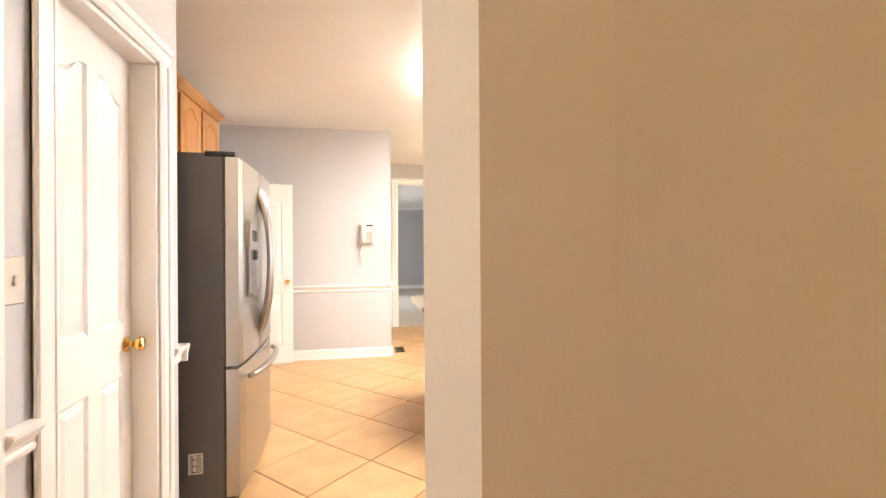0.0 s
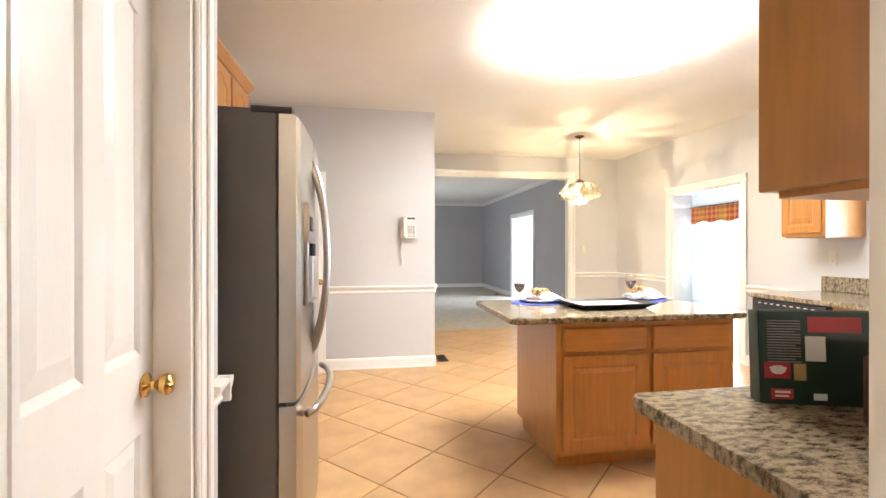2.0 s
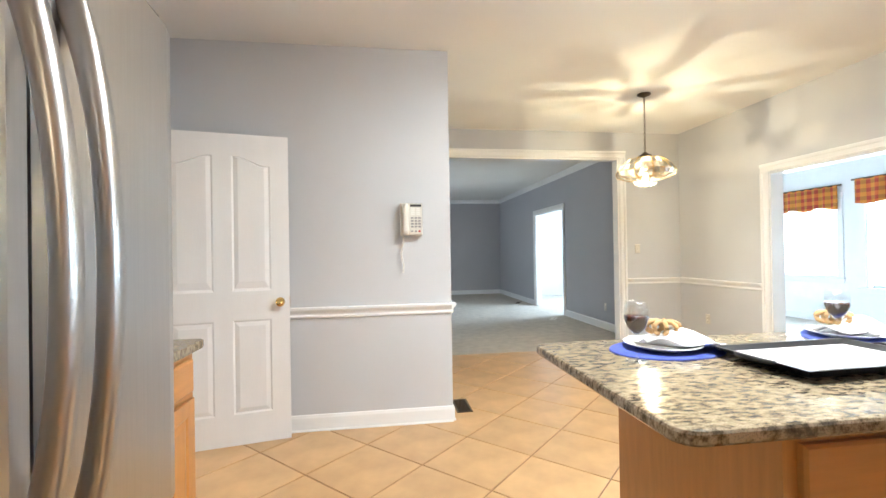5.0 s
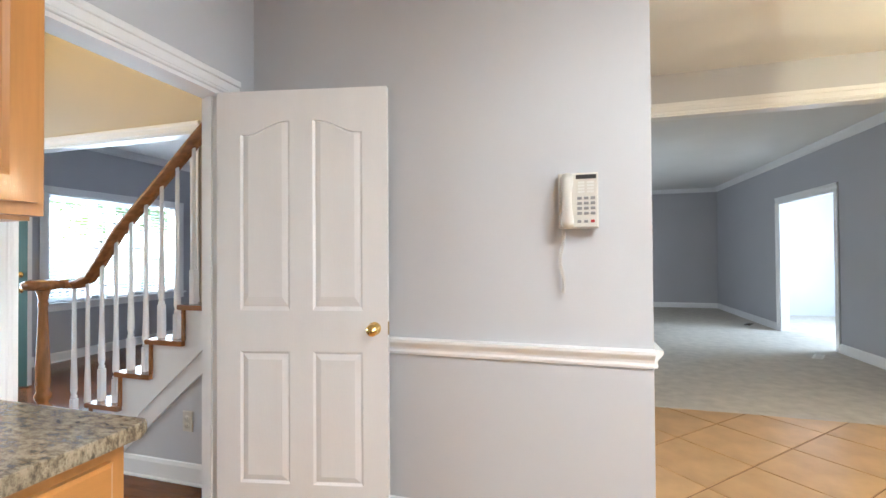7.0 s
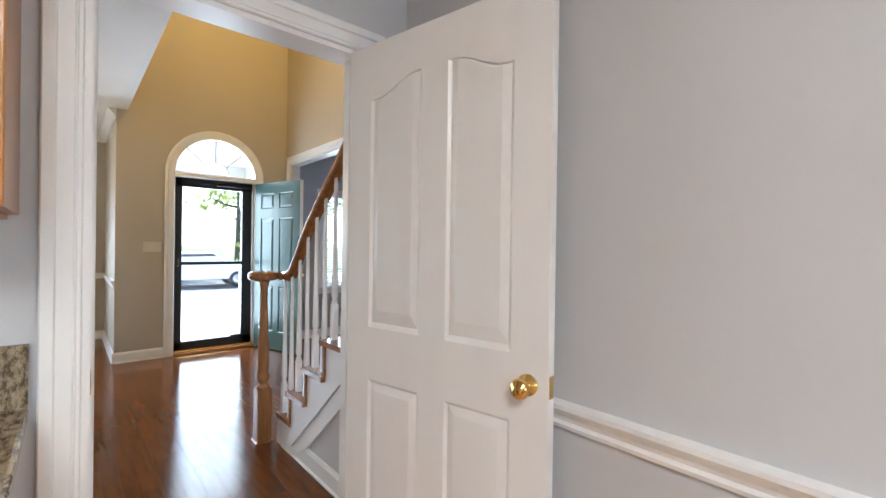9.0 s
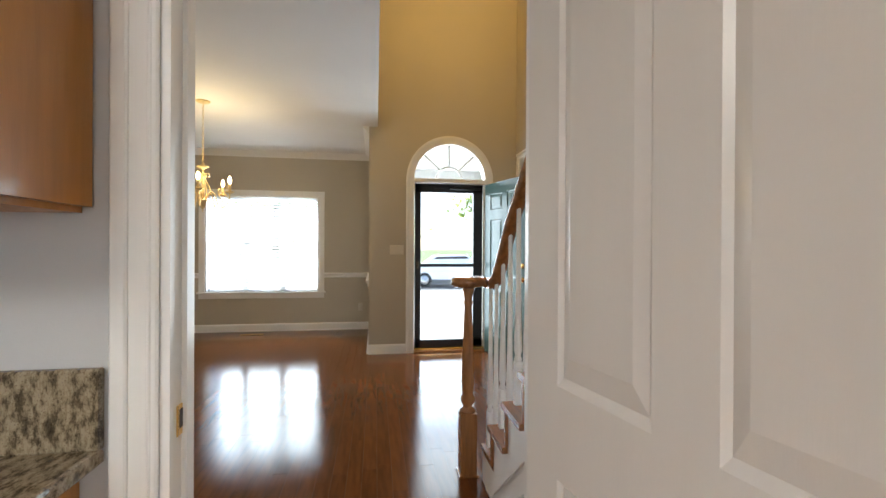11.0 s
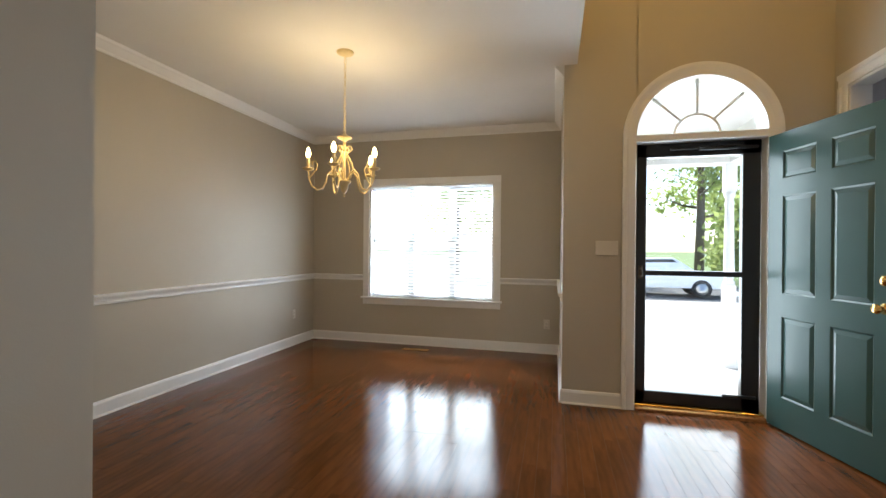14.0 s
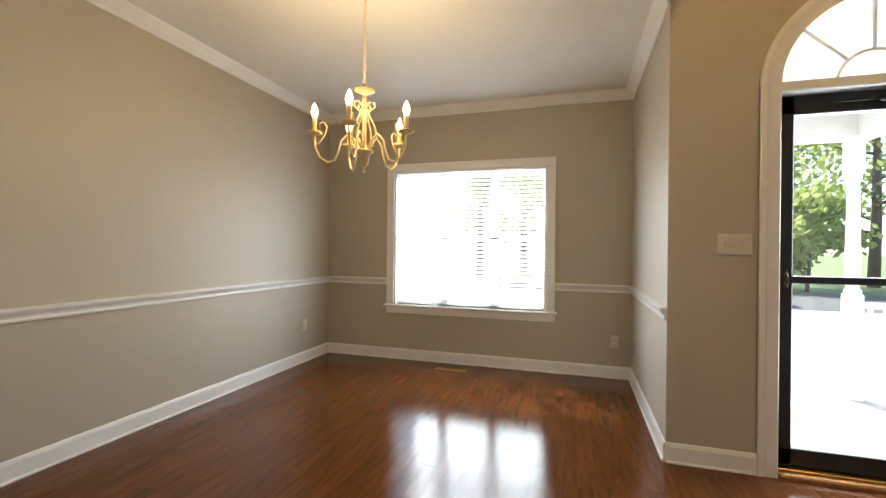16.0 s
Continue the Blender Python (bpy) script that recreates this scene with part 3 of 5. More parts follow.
# trims
for p, q, n in [((-0.2, 5.74), (0.93, 5.74), (0, -1)), ((0.93, 5.74), (0.93, 7.71), (1, 0)), ((3.51, 7.71), (EX, 7.71), (0, -1)), ((EX, 6.49), (EX, 7.71), (-1, 0)), ((EX, 4.36), (EX, 5.21), (-1, 0)), ((HX, 2.48), (HX, HN), (1, 0)), ((HX, 1.61), (HX, 1.71), (1, 0))]:
    base(p, q, n), chair_rail(p, q, n)
base((-1.0, 5.74), (-0.2, 5.74), (0, -1)), chair_rail((-1.0, 5.74), (-0.2, 5.74), (0, -1))
base((HX, HN), (HX - 0.5, HN), (0, 1)), chair_rail((HX + 0.036, HN), (HX - 0.5, HN), (0, 1))
for p, q, n in [((DX, DIN_S), (DX, DIN_N), (1, 0)), ((DX, DIN_S), (CLX, DIN_S), (0, 1)), ((DX, DIN_N), (FX, DIN_N), (0, -1))]:
    base(p, q, n)
    strip("trim_crown", (*p, CD - 0.09), (*q, CD - 0.09), n, CROWN, label="white crown moulding under the ceiling")
for p, q, n in [((DX, DIN_S), (DX, 2.525), (1, 0)), ((DX, 4.345), (DX, DIN_N), (1, 0)), ((DX, DIN_S), (CLX, DIN_S), (0, 1)), ((DX, DIN_N), (FX, DIN_N), (0, -1))]:
    chair_rail(p, q, n, 0.822)
base((FX, DIN_N), (FX, 5.51), (1, 0)), base((CLX, DIN_S), (CLX, CLO), (-1, 0)), base((CLX, CLO), (-2.255, CLO), (0, 1)), base((-1.34, CLO), (-1.12, CLO), (0, 1))
base((-2.28, 5.74), (-1.12, 5.74), (0, -1))
for p, q, n in [((-2.18, 14.9), (3.86, 14.9), (0, -1)), ((3.86, 7.83), (3.86, 10.36), (-1, 0)), ((3.86, 12.04), (3.86, 14.9), (-1, 0)), ((FX, 7.01), (FX, 11.0), (1, 0)), ((7.6, 3.7), (7.6, 10.1), (-1, 0)), ((6.5, 10.35), (6.5, 14.0), (-1, 0))]:
    base(p, q, n)
for p, q, n in [((-2.18, 14.9), (3.86, 14.9), (0, -1)), ((3.86, 7.83), (3.86, 14.9), (-1, 0)), ((FX, 7.01), (FX, 11.0), (1, 0))]:
    strip("trim_crown", (*p, CK - 0.09), (*q, CK - 0.09), n, CROWN, label="white crown moulding under the ceiling")
casing("trim_great_room", 1, 7.71, -1, 1.15, 3.42, 2.40), lining("lining_great_room", 1, 7.71, 7.83, 1.15, 3.42, 2.40)
casing("trim_sunroom", 0, EX, -1, 5.30, 6.40, 1.99), lining("lining_sunroom", 0, EX, EX + 0.14, 5.30, 6.40, 1.99)
casing("trim_doorway_kitchen", 0, -1.0, 1, 4.70, 5.535, 2.06, 0.085), casing("trim_doorway_foyer", 0, -1.12, -1, 4.70, 5.535, 2.06), lining("lining_doorway", 0, -1.12, -1.0, 4.70, 5.535, 2.06, stop=1)
casing("trim_pantry", 0, HX, 1, 1.80, 2.39, 2.05), lining("lining_pantry", 0, HX - 0.12, HX, 1.80, 2.39, 2.05)
casing("trim_hall_door", 0, HX, 1, 0.75, 1.52, 2.05), lining("lining_hall_door", 0, HX - 0.12, HX, 0.75, 1.52, 2.05)
casing("trim_closet", 1, CLO, 1, -2.165, -1.43, 2.06), lining("lining_closet", 1, CLO - 0.12, CLO, -2.165, -1.43, 2.06)
casing("trim_parlor", 1, 6.89, -1, -5.16, -2.62, 2.38), lining("lining_parlor", 1, 6.89, 7.01, -5.16, -2.62, 2.38)
casing("trim_side_room", 0, 3.86, -1, 10.45, 11.95, 2.05), lining("lining_side_room", 0, 3.86, 3.98, 10.45, 11.95, 2.05)


# ---- windows ----
def slat(g, xa, xb, y0, y1, z, tilt):
    g.loft([[(xa, y, z - tilt), (xa, y, z - tilt + 0.002), (xb, y, z + tilt + 0.002), (xb, y, z + tilt)] for y in (y0, y1)])


def window(name, x, out, y0, y1, z0, z1, units, label, blind=0.0, tilt=0.004):
    """A sash window in a wall whose inner face is at x; out: the way to the room. blind: how far down the slats hang, 0 to 1."""
    ob = thing(name, label, "window")
    tagged(ob, kind="structure")
    g = Maker()
    w = 0.085
    for u0, u1, v0, v1 in [(y0 - w, y0, z0, z1), (y1, y1 + w, z0, z1), (y0 - w, y1 + w, z1, z1 + w)]:
        g.box((x, u0, v0), (x + out * 0.018, u1, v1), 0, 0.004)
    g.box((x - out * 0.10, y0 - w - 0.02, z0 - 0.025), (x + out * 0.045, y1 + w + 0.02, z0), 0, 0.006)
    g.box((x, y0 - w, z0 - 0.10), (x + out * 0.016, y1 + w, z0 - 0.025), 0, 0.004)
    g.box((x - out * 0.16, y0, z1 - 0.02), (x, y1, z1)), g.box((x - out * 0.16, y0, z0), (x, y0 + 0.02, z1)), g.box((x - out * 0.16, y1 - 0.02, z0), (x, y1, z1))
    g.make("frame", M_WHITE, ob)
    s = Maker()
    step = (y1 - y0) / units
    zm = (z0 + z1) / 2
    for i in range(units):
        a, b = y0 + i * step, y0 + (i + 1) * step
        for v0, v1, d in ((z0, zm + 0.02, 0.085), (zm - 0.02, z1, 0.115)):
            xx = x - out * d
            for q in [((a, v0), (b, v0 + 0.045)), ((a, v1 - 0.04), (b, v1)), ((a, v0), (a + 0.045, v1)), ((b - 0.045, v0), (b, v1))]:
                s.box((xx, q[0][0], q[0][1]), (xx - out * 0.03, q[1][0], q[1][1]), 0, 0.003)
    s.make("sash", M_WHITE, ob)
    p = Maker().box((x - out * 0.10, y0, z0), (x - out * 0.103, y1, z1))
    pane = p.make("pane", M_PANE, ob)
    pane.visible_shadow = False
    if blind:
        bl = Maker()
        bl.box((x - out * 0.01, y0 + 0.025, z1 - 0.06), (x - out * 0.055, y1 - 0.025, z1 - 0.021), 0, 0.004)
        z = z1 - 0.08
        while z > z1 - (z1 - z0) * blind + 0.03:
            slat(bl, x - out * 0.014, x - out * 0.05, y0 + 0.028, y1 - 0.028, z, tilt)
            z -= 0.042
        bl.box((x - out * 0.014, y0 + 0.028, z - 0.01), (x - out * 0.05, y1 - 0.028, z + 0.01), 0, 0.004)
        for i in range(units + 1):
            yy = y0 + 0.12 + (y1 - y0 - 0.24) * i / units
            bl.tube([(x - out * 0.011, yy, z1 - 0.05), (x - out * 0.011, yy, z)], 0.0012, n=4)
        tagged(bl.make("blind", M_BLIND, ob), "white slatted blind, let down")
    return ob


window("window_dining", DX, 1, 2.61, 4.26, 0.61, 2.07, 3, "white sash windows with lowered white slatted blinds", 0.97, 0.011)
window("window_parlor", FX, 1, 7.42, 9.2, 0.72, 2.03, 3, "white sash windows with open slatted blinds", 0.97)
window("window_kitchen", EX, -1, 2.92, 3.92, 1.08, 2.2, 1, "white kitchen sash window above the counter", 0.9)
# Blinds added on both sunroom windows to hide the lawn behind glaring white.
window("window_sunroom", 7.6, -1, 5.6, 8.1, 0.62, 2.05, 3, "bright sunroom sash windows, white blinds added for glare", 0.97, 0.01)
window("window_sunroom", 7.6, -1, 8.5, 10.0, 0.75, 2.0, 1, "bright sunroom sash window, white blind added for glare", 0.97, 0.01)
# Added windows, out of view on the west wall.
window("window_great_room", -2.18, 1, 10.2, 12.8, 0.8, 2.2, 3, "unseen white sash windows added to the carpeted room")
# These windows are added too, hidden from the doorway.
window("window_side_room", 6.5, -1, 10.6, 12.6, 0.8, 2.2, 2, "unseen sash windows added to the side room")


# ---- doors ----
def arched_panels(w):
    k = w / 0.815
    a, b, c, d = 0.115 * k, 0.355 * k, 0.465 * k, 0.70 * k
    return [wave_top(a, b, 1.0, 1.825, 1.885, 1), wave_top(c, d, 1.0, 1.825, 1.885, -1),
            [(a, 0.2), (b, 0.2), (b, 0.81), (a, 0.81)], [(c, 0.2), (d, 0.2), (d, 0.81), (c, 0.81)]]


def interior_door(name, m, w, label, knob_at=None, hinges_at=None):
    ob = thing(name, label, "door", m)
    panel_slab(Maker(), w, 2.03, 0.035, arched_panels(w)).make("slab", M_DOOR, ob)
    if knob_at is not None:
        knob(ob, knob_at, 0.92, 0.035)
        e = w if knob_at > w / 2 else 0
        Maker().box((e - 0.001, -0.012, 0.89), (e + 0.002, 0.012, 0.95)).make("latch", M_BRASS, ob)
    if hinges_at is not None:
        for z in (0.25, 1.05, 1.80):
            h = Maker()
            h.lathe([(0, z - 0.045), (0.007, z - 0.045), (0.007, z + 0.045), (0, z + 0.045)], (hinges_at - 0.006, 0.012, 0), 0, 10)
            h.box((hinges_at - 0.002, -0.012, z - 0.045), (hinges_at - 0.0005, 0.012, z + 0.045))
            tagged(h.make("hinge", M_STEEL, ob), "dull metal hinge")
    return ob


interior_door("door_kitchen", pose(-0.995, 5.495, 0.012, 0, 0, 11.3), 0.815, "white four panel interior door standing wide open", 0.755, 0.0)
interior_door("door_pantry", pose(-0.27, 1.82, 0.012, 0, 0, 94), 0.56, "white panelled pantry door standing slightly ajar", 0.505)
interior_door("door_hall", pose(-0.24, 0.77, 0.012, 0, 0, 90), 0.73, "white panelled hall door, shut")
interior_door("door_closet", pose(-1.45, CLO - 0.03, 0.012, 0, 0, 180), 0.695, "white panelled closet door, shut", 0.635)

g = Maker()
g.box((-1.075, 4.7175, 0.89), (-1.03, 4.7205, 0.955), 0, 0.001), g.box((-1.06, 4.7206, 0.905), (-1.04, 4.7212, 0.945), 1)
tagged(g.make("strike_plate", [M_BRASS, M_DARK]), "small brass strike plate on the white jamb", "strike plate")


def front_door():
    ob = thing("front_door", "dark green six panel front door standing open", "door", pose(-5.285, 6.50, 0.02, 0, 0, 16))
    w, h = 0.875, 2.06
    a, b, c, d = 0.125, 0.385, 0.49, 0.75
    ps = []
    for x0, x1 in ((a, b), (c, d)):
        for z0, z1 in ((0.22, 0.78), (0.94, 1.62), (1.74, 1.93)):
            ps.append([(x0, z0), (x1, z0), (x1, z1), (x0, z1)])
    panel_slab(Maker(), w, h, 0.044, ps).make("slab", M_GREEN, ob)
    knob(ob, 0.81, 0.93, 0.044)
    g = Maker()
    for s in (-1, 1):
        g.lathe([(0, s * 0.022), (0.03, s * 0.022), (0.03, s * 0.032), (0.012, s * 0.042), (0, s * 0.045)], (0.81, 0, 1.08), 0, 16, "y")
    tagged(g.make("deadbolt", M_BRASS, ob), "brass deadbolt")
    Maker().box((w + 0.0005, -0.021, 0.002), (w + 0.004, 0.021, h)).make("edge", M_WHITE, ob)
    return ob


front_door()


def storm_door():
    ob = thing("storm_door", "black framed glass storm door, shut", "door", pose(FX - 0.10, 5.60, 0))
    g = Maker()
    y0, y1 = 0.012, 0.873
    g.box((-0.03, y0, 0.05), (0.03, y0 + 0.075, 2.09), 0, 0.005), g.box((-0.03, y1 - 0.12, 0.05), (0.03, y1, 2.09), 0, 0.005)
    g.box((-0.03, y0, 1.985), (0.03, y1, 2.09), 0, 0.005), g.box((-0.03, y0, 0.05), (0.03, y1, 0.145), 0, 0.005), g.box((-0.028, y0, 1.055), (0.028, y1, 1.095), 0, 0.004)
    g.make("frame", M_BLACK, ob)
    p = Maker().box((-0.003, y0 + 0.07, 0.14), (0.003, y1 - 0.115, 1.99))
    p.make("pane", M_PANE, ob).visible_shadow = False
    c = Maker()
    c.tube([(0.055, 0.45, 2.035), (0.055, 0.84, 2.035)], 0.016, n=10), c.tube([(0.055, 0.25, 2.035), (0.055, 0.45, 2.035)], 0.006, n=8)
    c.tube([(0.055, 0.62, 0.16), (0.055, 0.84, 0.16)], 0.014, n=10)
    tagged(c.make("closer", M_BLACK, ob), "black door closer tube")
    h = Maker()
    h.box((0.03, 0.03, 1.03), (0.045, 0.06, 1.13), 0, 0.004), h.tube([(0.05, 0.045, 1.05), (0.07, 0.045, 1.06), (0.07, 0.045, 1.10), (0.05, 0.045, 1.11)], 0.006)
    h.make("latch", M_BRONZE, ob)


storm_door()
g = Maker()
g.box((FX - 0.16, 5.60, 0.0), (FX + 0.03, 6.485, 0.035), 0, 0.008), g.box((FX - 0.14, 5.6, 0.035), (FX - 0.02, 6.485, 0.05), 1, 0.005)
structure(g.make("threshold", [M_STAIR, M_BRASS]), "stained oak threshold with a brass strip")


def fanlight():
    ob = thing("window_fanlight", "white arched fanlight with radiating bars above the front door", "window")
    tagged(ob, kind="structure")
    g = Maker()
    n = 32
    rings = []
    for i in range(n + 1):
        a = math.pi * i / n
        c, s = math.cos(a), math.sin(a)
        rings.append([(FX + o, AC + r * c, 2.13 + r * s) for r, o in ((AR, 0.0), (AR, 0.016), (AR + 0.04, 0.018), (AR + 0.075, 0.026), (AR + 0.098, 0.024), (AR + 0.098, 0.0))])
    g.loft(rings)
    for s in (-1, 1):
        g.box((FX, AC + s * AR, 0.0), (FX + 0.018, AC + s * (AR + 0.098), 2.13), 0, 0.005)
        g.box((FX, AC + s * (AR + 0.062), 0.0), (FX + 0.025, AC + s * (AR + 0.098), 2.13), 0, 0.005)
    g.box((FX - 0.12, AC - AR, 2.09), (FX + 0.02, AC + AR, 2.145), 0, 0.006)
    g.make("frame", M_WHITE, ob)
    b = Maker()
    x = FX - 0.08
    b.tube([(x, AC + 0.16 * math.cos(math.pi * i / 16), 2.145 + 0.16 * math.sin(math.pi * i / 16)) for i in range(17)], 0.013, n=6)
    for a in (45, 90, 135):
        c, s = math.cos(radians(a)), math.sin(radians(a))
        b.tube([(x, AC + 0.16 * c, 2.145 + 0.16 * s), (x, AC + AR * c, 2.135 + AR * s)], 0.012, n=6)
    b.make("bar", M_WHITE, ob)
    p = Maker().prism([(AC + AR * math.cos(math.pi * i / 24), 2.13 + AR * math.sin(math.pi * i / 24)) for i in range(25)], 0, FX - 0.084, FX - 0.088)
    p.make("pane", M_PANE, ob).visible_shadow = False


fanlight()


# ---- stairs ----
RUN, RISE, N1 = 0.232, 0.2, 13
SY0, SY1 = 5.74, 6.86
X1 = -2.40
OPEN = 6


def staircase():
    ob = thing("staircase", "white staircase with stained oak treads and handrail", "staircase")
    tagged(ob, kind="structure")
    g = Maker()
    poly = [(X1 + 0.03, 0)]
    for i in range(N1):
        poly += [(X1 + 0.03 + RUN * i, RISE * (i + 1) - 0.028), (X1 + 0.03 + RUN * (i + 1), RISE * (i + 1) - 0.028)]
    poly += [(poly[-1][0], 0)]
    # risers and stringer as narrow slices so that each outline stays convex
    for i in range(N1):
        x0 = X1 + 0.03 + RUN * i
        a, b = max(0, RISE * i - 0.27), max(0, RISE * (i + 1) - 0.27)
        g.prism([(x0, a), (x0 + RUN, b), (x0 + RUN, RISE * (i + 1) - 0.028), (x0, RISE * (i + 1) - 0.028)], 1, SY0 - 0.018 if i < OPEN else SY0 + 0.13, SY1)
    g.make("stringer", M_WHITE, ob)
    u = Maker()
    for i in range(1, OPEN):
        x0 = X1 + 0.03 + RUN * i
        a, b = max(0, RISE * i - 0.27), max(0, RISE * (i + 1) - 0.27)
        u.prism([(x0, 0), (x0 + RUN, 0), (x0 + RUN, b), (x0, a)], 1, SY0, SY0 + 0.08)
    tagged(u.make("underwall", M_GREY, ob), "grey painted wall under the stairs")
    k = Maker()
    p0, p1 = (X1 + 0.30, 0.08), (-1.13, 0.08 + (-1.13 - X1 - 0.30) * RISE / RUN)
    k.prism([p0, p1, (p1[0], p1[1] + 0.035), (p0[0], p0[1] + 0.035)], 1, SY0 - 0.03, SY0 - 0.001)
    k.make("skirt_bead", M_WHITE, ob)
    for i in range(N1):
        y0 = SY0 + 0.13 if i >= OPEN else SY0 - 0.045 if i else SY0 - 0.02
        t = Maker()
        x0 = X1 + RUN * i
        z = RISE * (i + 1)
        t.prism([(x0 + 0.006, z - 0.028), (x0, z - 0.02), (x0, z - 0.007), (x0 + 0.006, z), (x0 + RUN + 0.03, z), (x0 + RUN + 0.03, z - 0.028)], 1, y0, SY1)
        t.make("tread", M_STAIR, ob)
        if i < OPEN:
            r = Maker().box((x0 + 0.018, y0 + 0.012, z - RISE + 0.001), (x0 + 0.034, y0 + 0.032, z - 0.028))
            r.make("riser_edge", M_STAIR, ob)
    # balusters
    path = [(-2.38, 1.10), (-2.30, 1.103), (-2.22, 1.14), (-2.14, 1.225), (-2.06, 1.325), (-1.98, 1.42)]
    for i in range(1, 9):
        path.append((-1.98 + 0.11 * i, 1.42 + 0.11 * i * 0.88))
    def rail_z(x):
        for (xa, za), (xb, zb) in zip(path, path[1:]):
            if xa <= x <= xb:
                return za + (zb - za) * (x - xa) / (xb - xa) - 0.015
        return 1.09
    for i in range(OPEN):
        for j, u_ in enumerate((0.05, 0.165)):
            x = X1 + RUN * i + u_
            z0, z1 = RISE * (i + 1), rail_z(x) - 0.01
            y = SY0 + 0.02
            b = Maker()
            sq = 0.19 if j == 0 else 0.14
            b.box((x - 0.017, y - 0.017, z0), (x + 0.017, y + 0.017, z0 + sq), 0, 0.003)
            b.lathe([(0.014, z0 + sq), (0.018, z0 + sq + 0.012), (0.012, z0 + sq + 0.025), (0.018, z0 + sq + 0.05), (0.016, z0 + sq + 0.16), (0.012, z0 + sq + 0.30), (0.010, z1)], (x, y, 0), 0, 12)
            b.make("baluster", M_WHITE, ob)
    # handrail
    h = Maker()
    prof = [(-0.022, -0.03), (0.022, -0.03), (0.024, -0.012), (0.031, -0.004), (0.031, 0.014), (0.018, 0.03), (-0.018, 0.03), (-0.031, 0.014), (-0.031, -0.004), (-0.024, -0.012)]
    rings = []
    for i, (x, z) in enumerate(path):
        a, b = path[max(i - 1, 0)], path[min(i + 1, len(path) - 1)]
        d = Vector((b[0] - a[0], b[1] - a[1])).normalized()
        rings.append([(x - d.y * v, SY0 + 0.02 + u_, z + d.x * v) for u_, v in prof])
    h.loft(rings, 0, True)
    # volute over the newel
    cx, cy = -2.45, 5.655
    pts, rad = [], []
    for i in range(34):
        a = math.pi / 2 - 0.35 + i * 0.26
        r = 0.095 * (1 - i / 48)
        pts.append((cx + r * math.cos(a) * 1.05, cy + r * math.sin(a), 1.10)), rad.append(0.031)
    h.tube([(-2.34, SY0 + 0.02, 1.10)] + pts, [0.031] + rad, 0, 10)
    h.lathe([(0, 1.075), (0.085, 1.075), (0.10, 1.085), (0.10, 1.118), (0.07, 1.128), (0, 1.13)], (cx, cy, 0), 0, 24)
    h.make("handrail", M_STAIR, ob)
    nw = Maker()
    nw.box((cx - 0.046, cy - 0.046, 0), (cx + 0.046, cy + 0.046, 0.36), 0, 0.006)
    nw.box((cx - 0.056, cy - 0.056, 0), (cx + 0.056, cy + 0.056, 0.02), 0, 0.004)
    nw.lathe([(0.044, 0.36), (0.047, 0.37), (0.03, 0.385), (0.026, 0.395), (0.04, 0.42), (0.043, 0.44), (0.03, 0.465), (0.034, 0.48), (0.037, 0.52), (0.035, 0.62), (0.028, 0.80), (0.022, 0.96), (0.027, 0.985), (0.022, 1.0), (0.028, 1.04), (0.042, 1.076)], (cx, cy, 0), 0, 20)
    nw.make("newel", M_NEWEL, ob)


staircase()


# ---- kitchen cabinets ----
def cab_door(parent, m, w, h, arch=False, name="door"):
    """A framed cabinet door that faces -y, lower left corner at its origin."""
    f = 0.058
    top = wave_top(f, w - f, f, h - f - 0.055, h - f + 0.005, 0) if arch else [(f, f), (w - f, f), (w - f, h - f), (f, h - f)]
    g = panel_slab(Maker(), w, h, 0.02, [top], 0.007, False)
    return g.make(name, M_OAK, parent, m)


def drawer_front(parent, m, w, h):
    g = Maker()
    g.loft([[(0, 0.01, 0), (w, 0.01, 0), (w, 0.01, h), (0, 0.01, h)], [(0, -0.004, 0), (w, -0.004, 0), (w, -0.004, h), (0, -0.004, h)], [(0.008, -0.01, 0.008), (w - 0.008, -0.01, 0.008), (w - 0.008, -0.01, h - 0.008), (0.008, -0.01, h - 0.008)]])
    return g.make("drawer_front", M_OAKX, parent, m)


def base_cabinet(m, w, d, h, cols, label, end=True, group=""):
    """A base unit: front towards -y at y = 0, width along x."""
    ob = thing("base_cabinet", label, "cabinet", m, group)
    g = Maker()
    g.box((0, 0, 0.10), (w, d, h), 0, 0.002), g.box((0.03, 0.07, 0), (w - 0.03, d - 0.03, 0.10))
    g.make("body", M_OAK, ob)
    n = len(cols)
    x = 0.035
    cw = (w - 0.07 - 0.045 * (n - 1)) / n
    for c in cols:
        if c == "d":
            drawer_front(ob, pose(x, -0.011, h - 0.17), cw, 0.135)
            cab_door(ob, pose(x, -0.011, 0.135), cw, h - 0.17 - 0.135 - 0.025)
        else:
            cab_door(ob, pose(x, -0.011, 0.135), cw, h - 0.17)
        x += cw + 0.045
    return ob


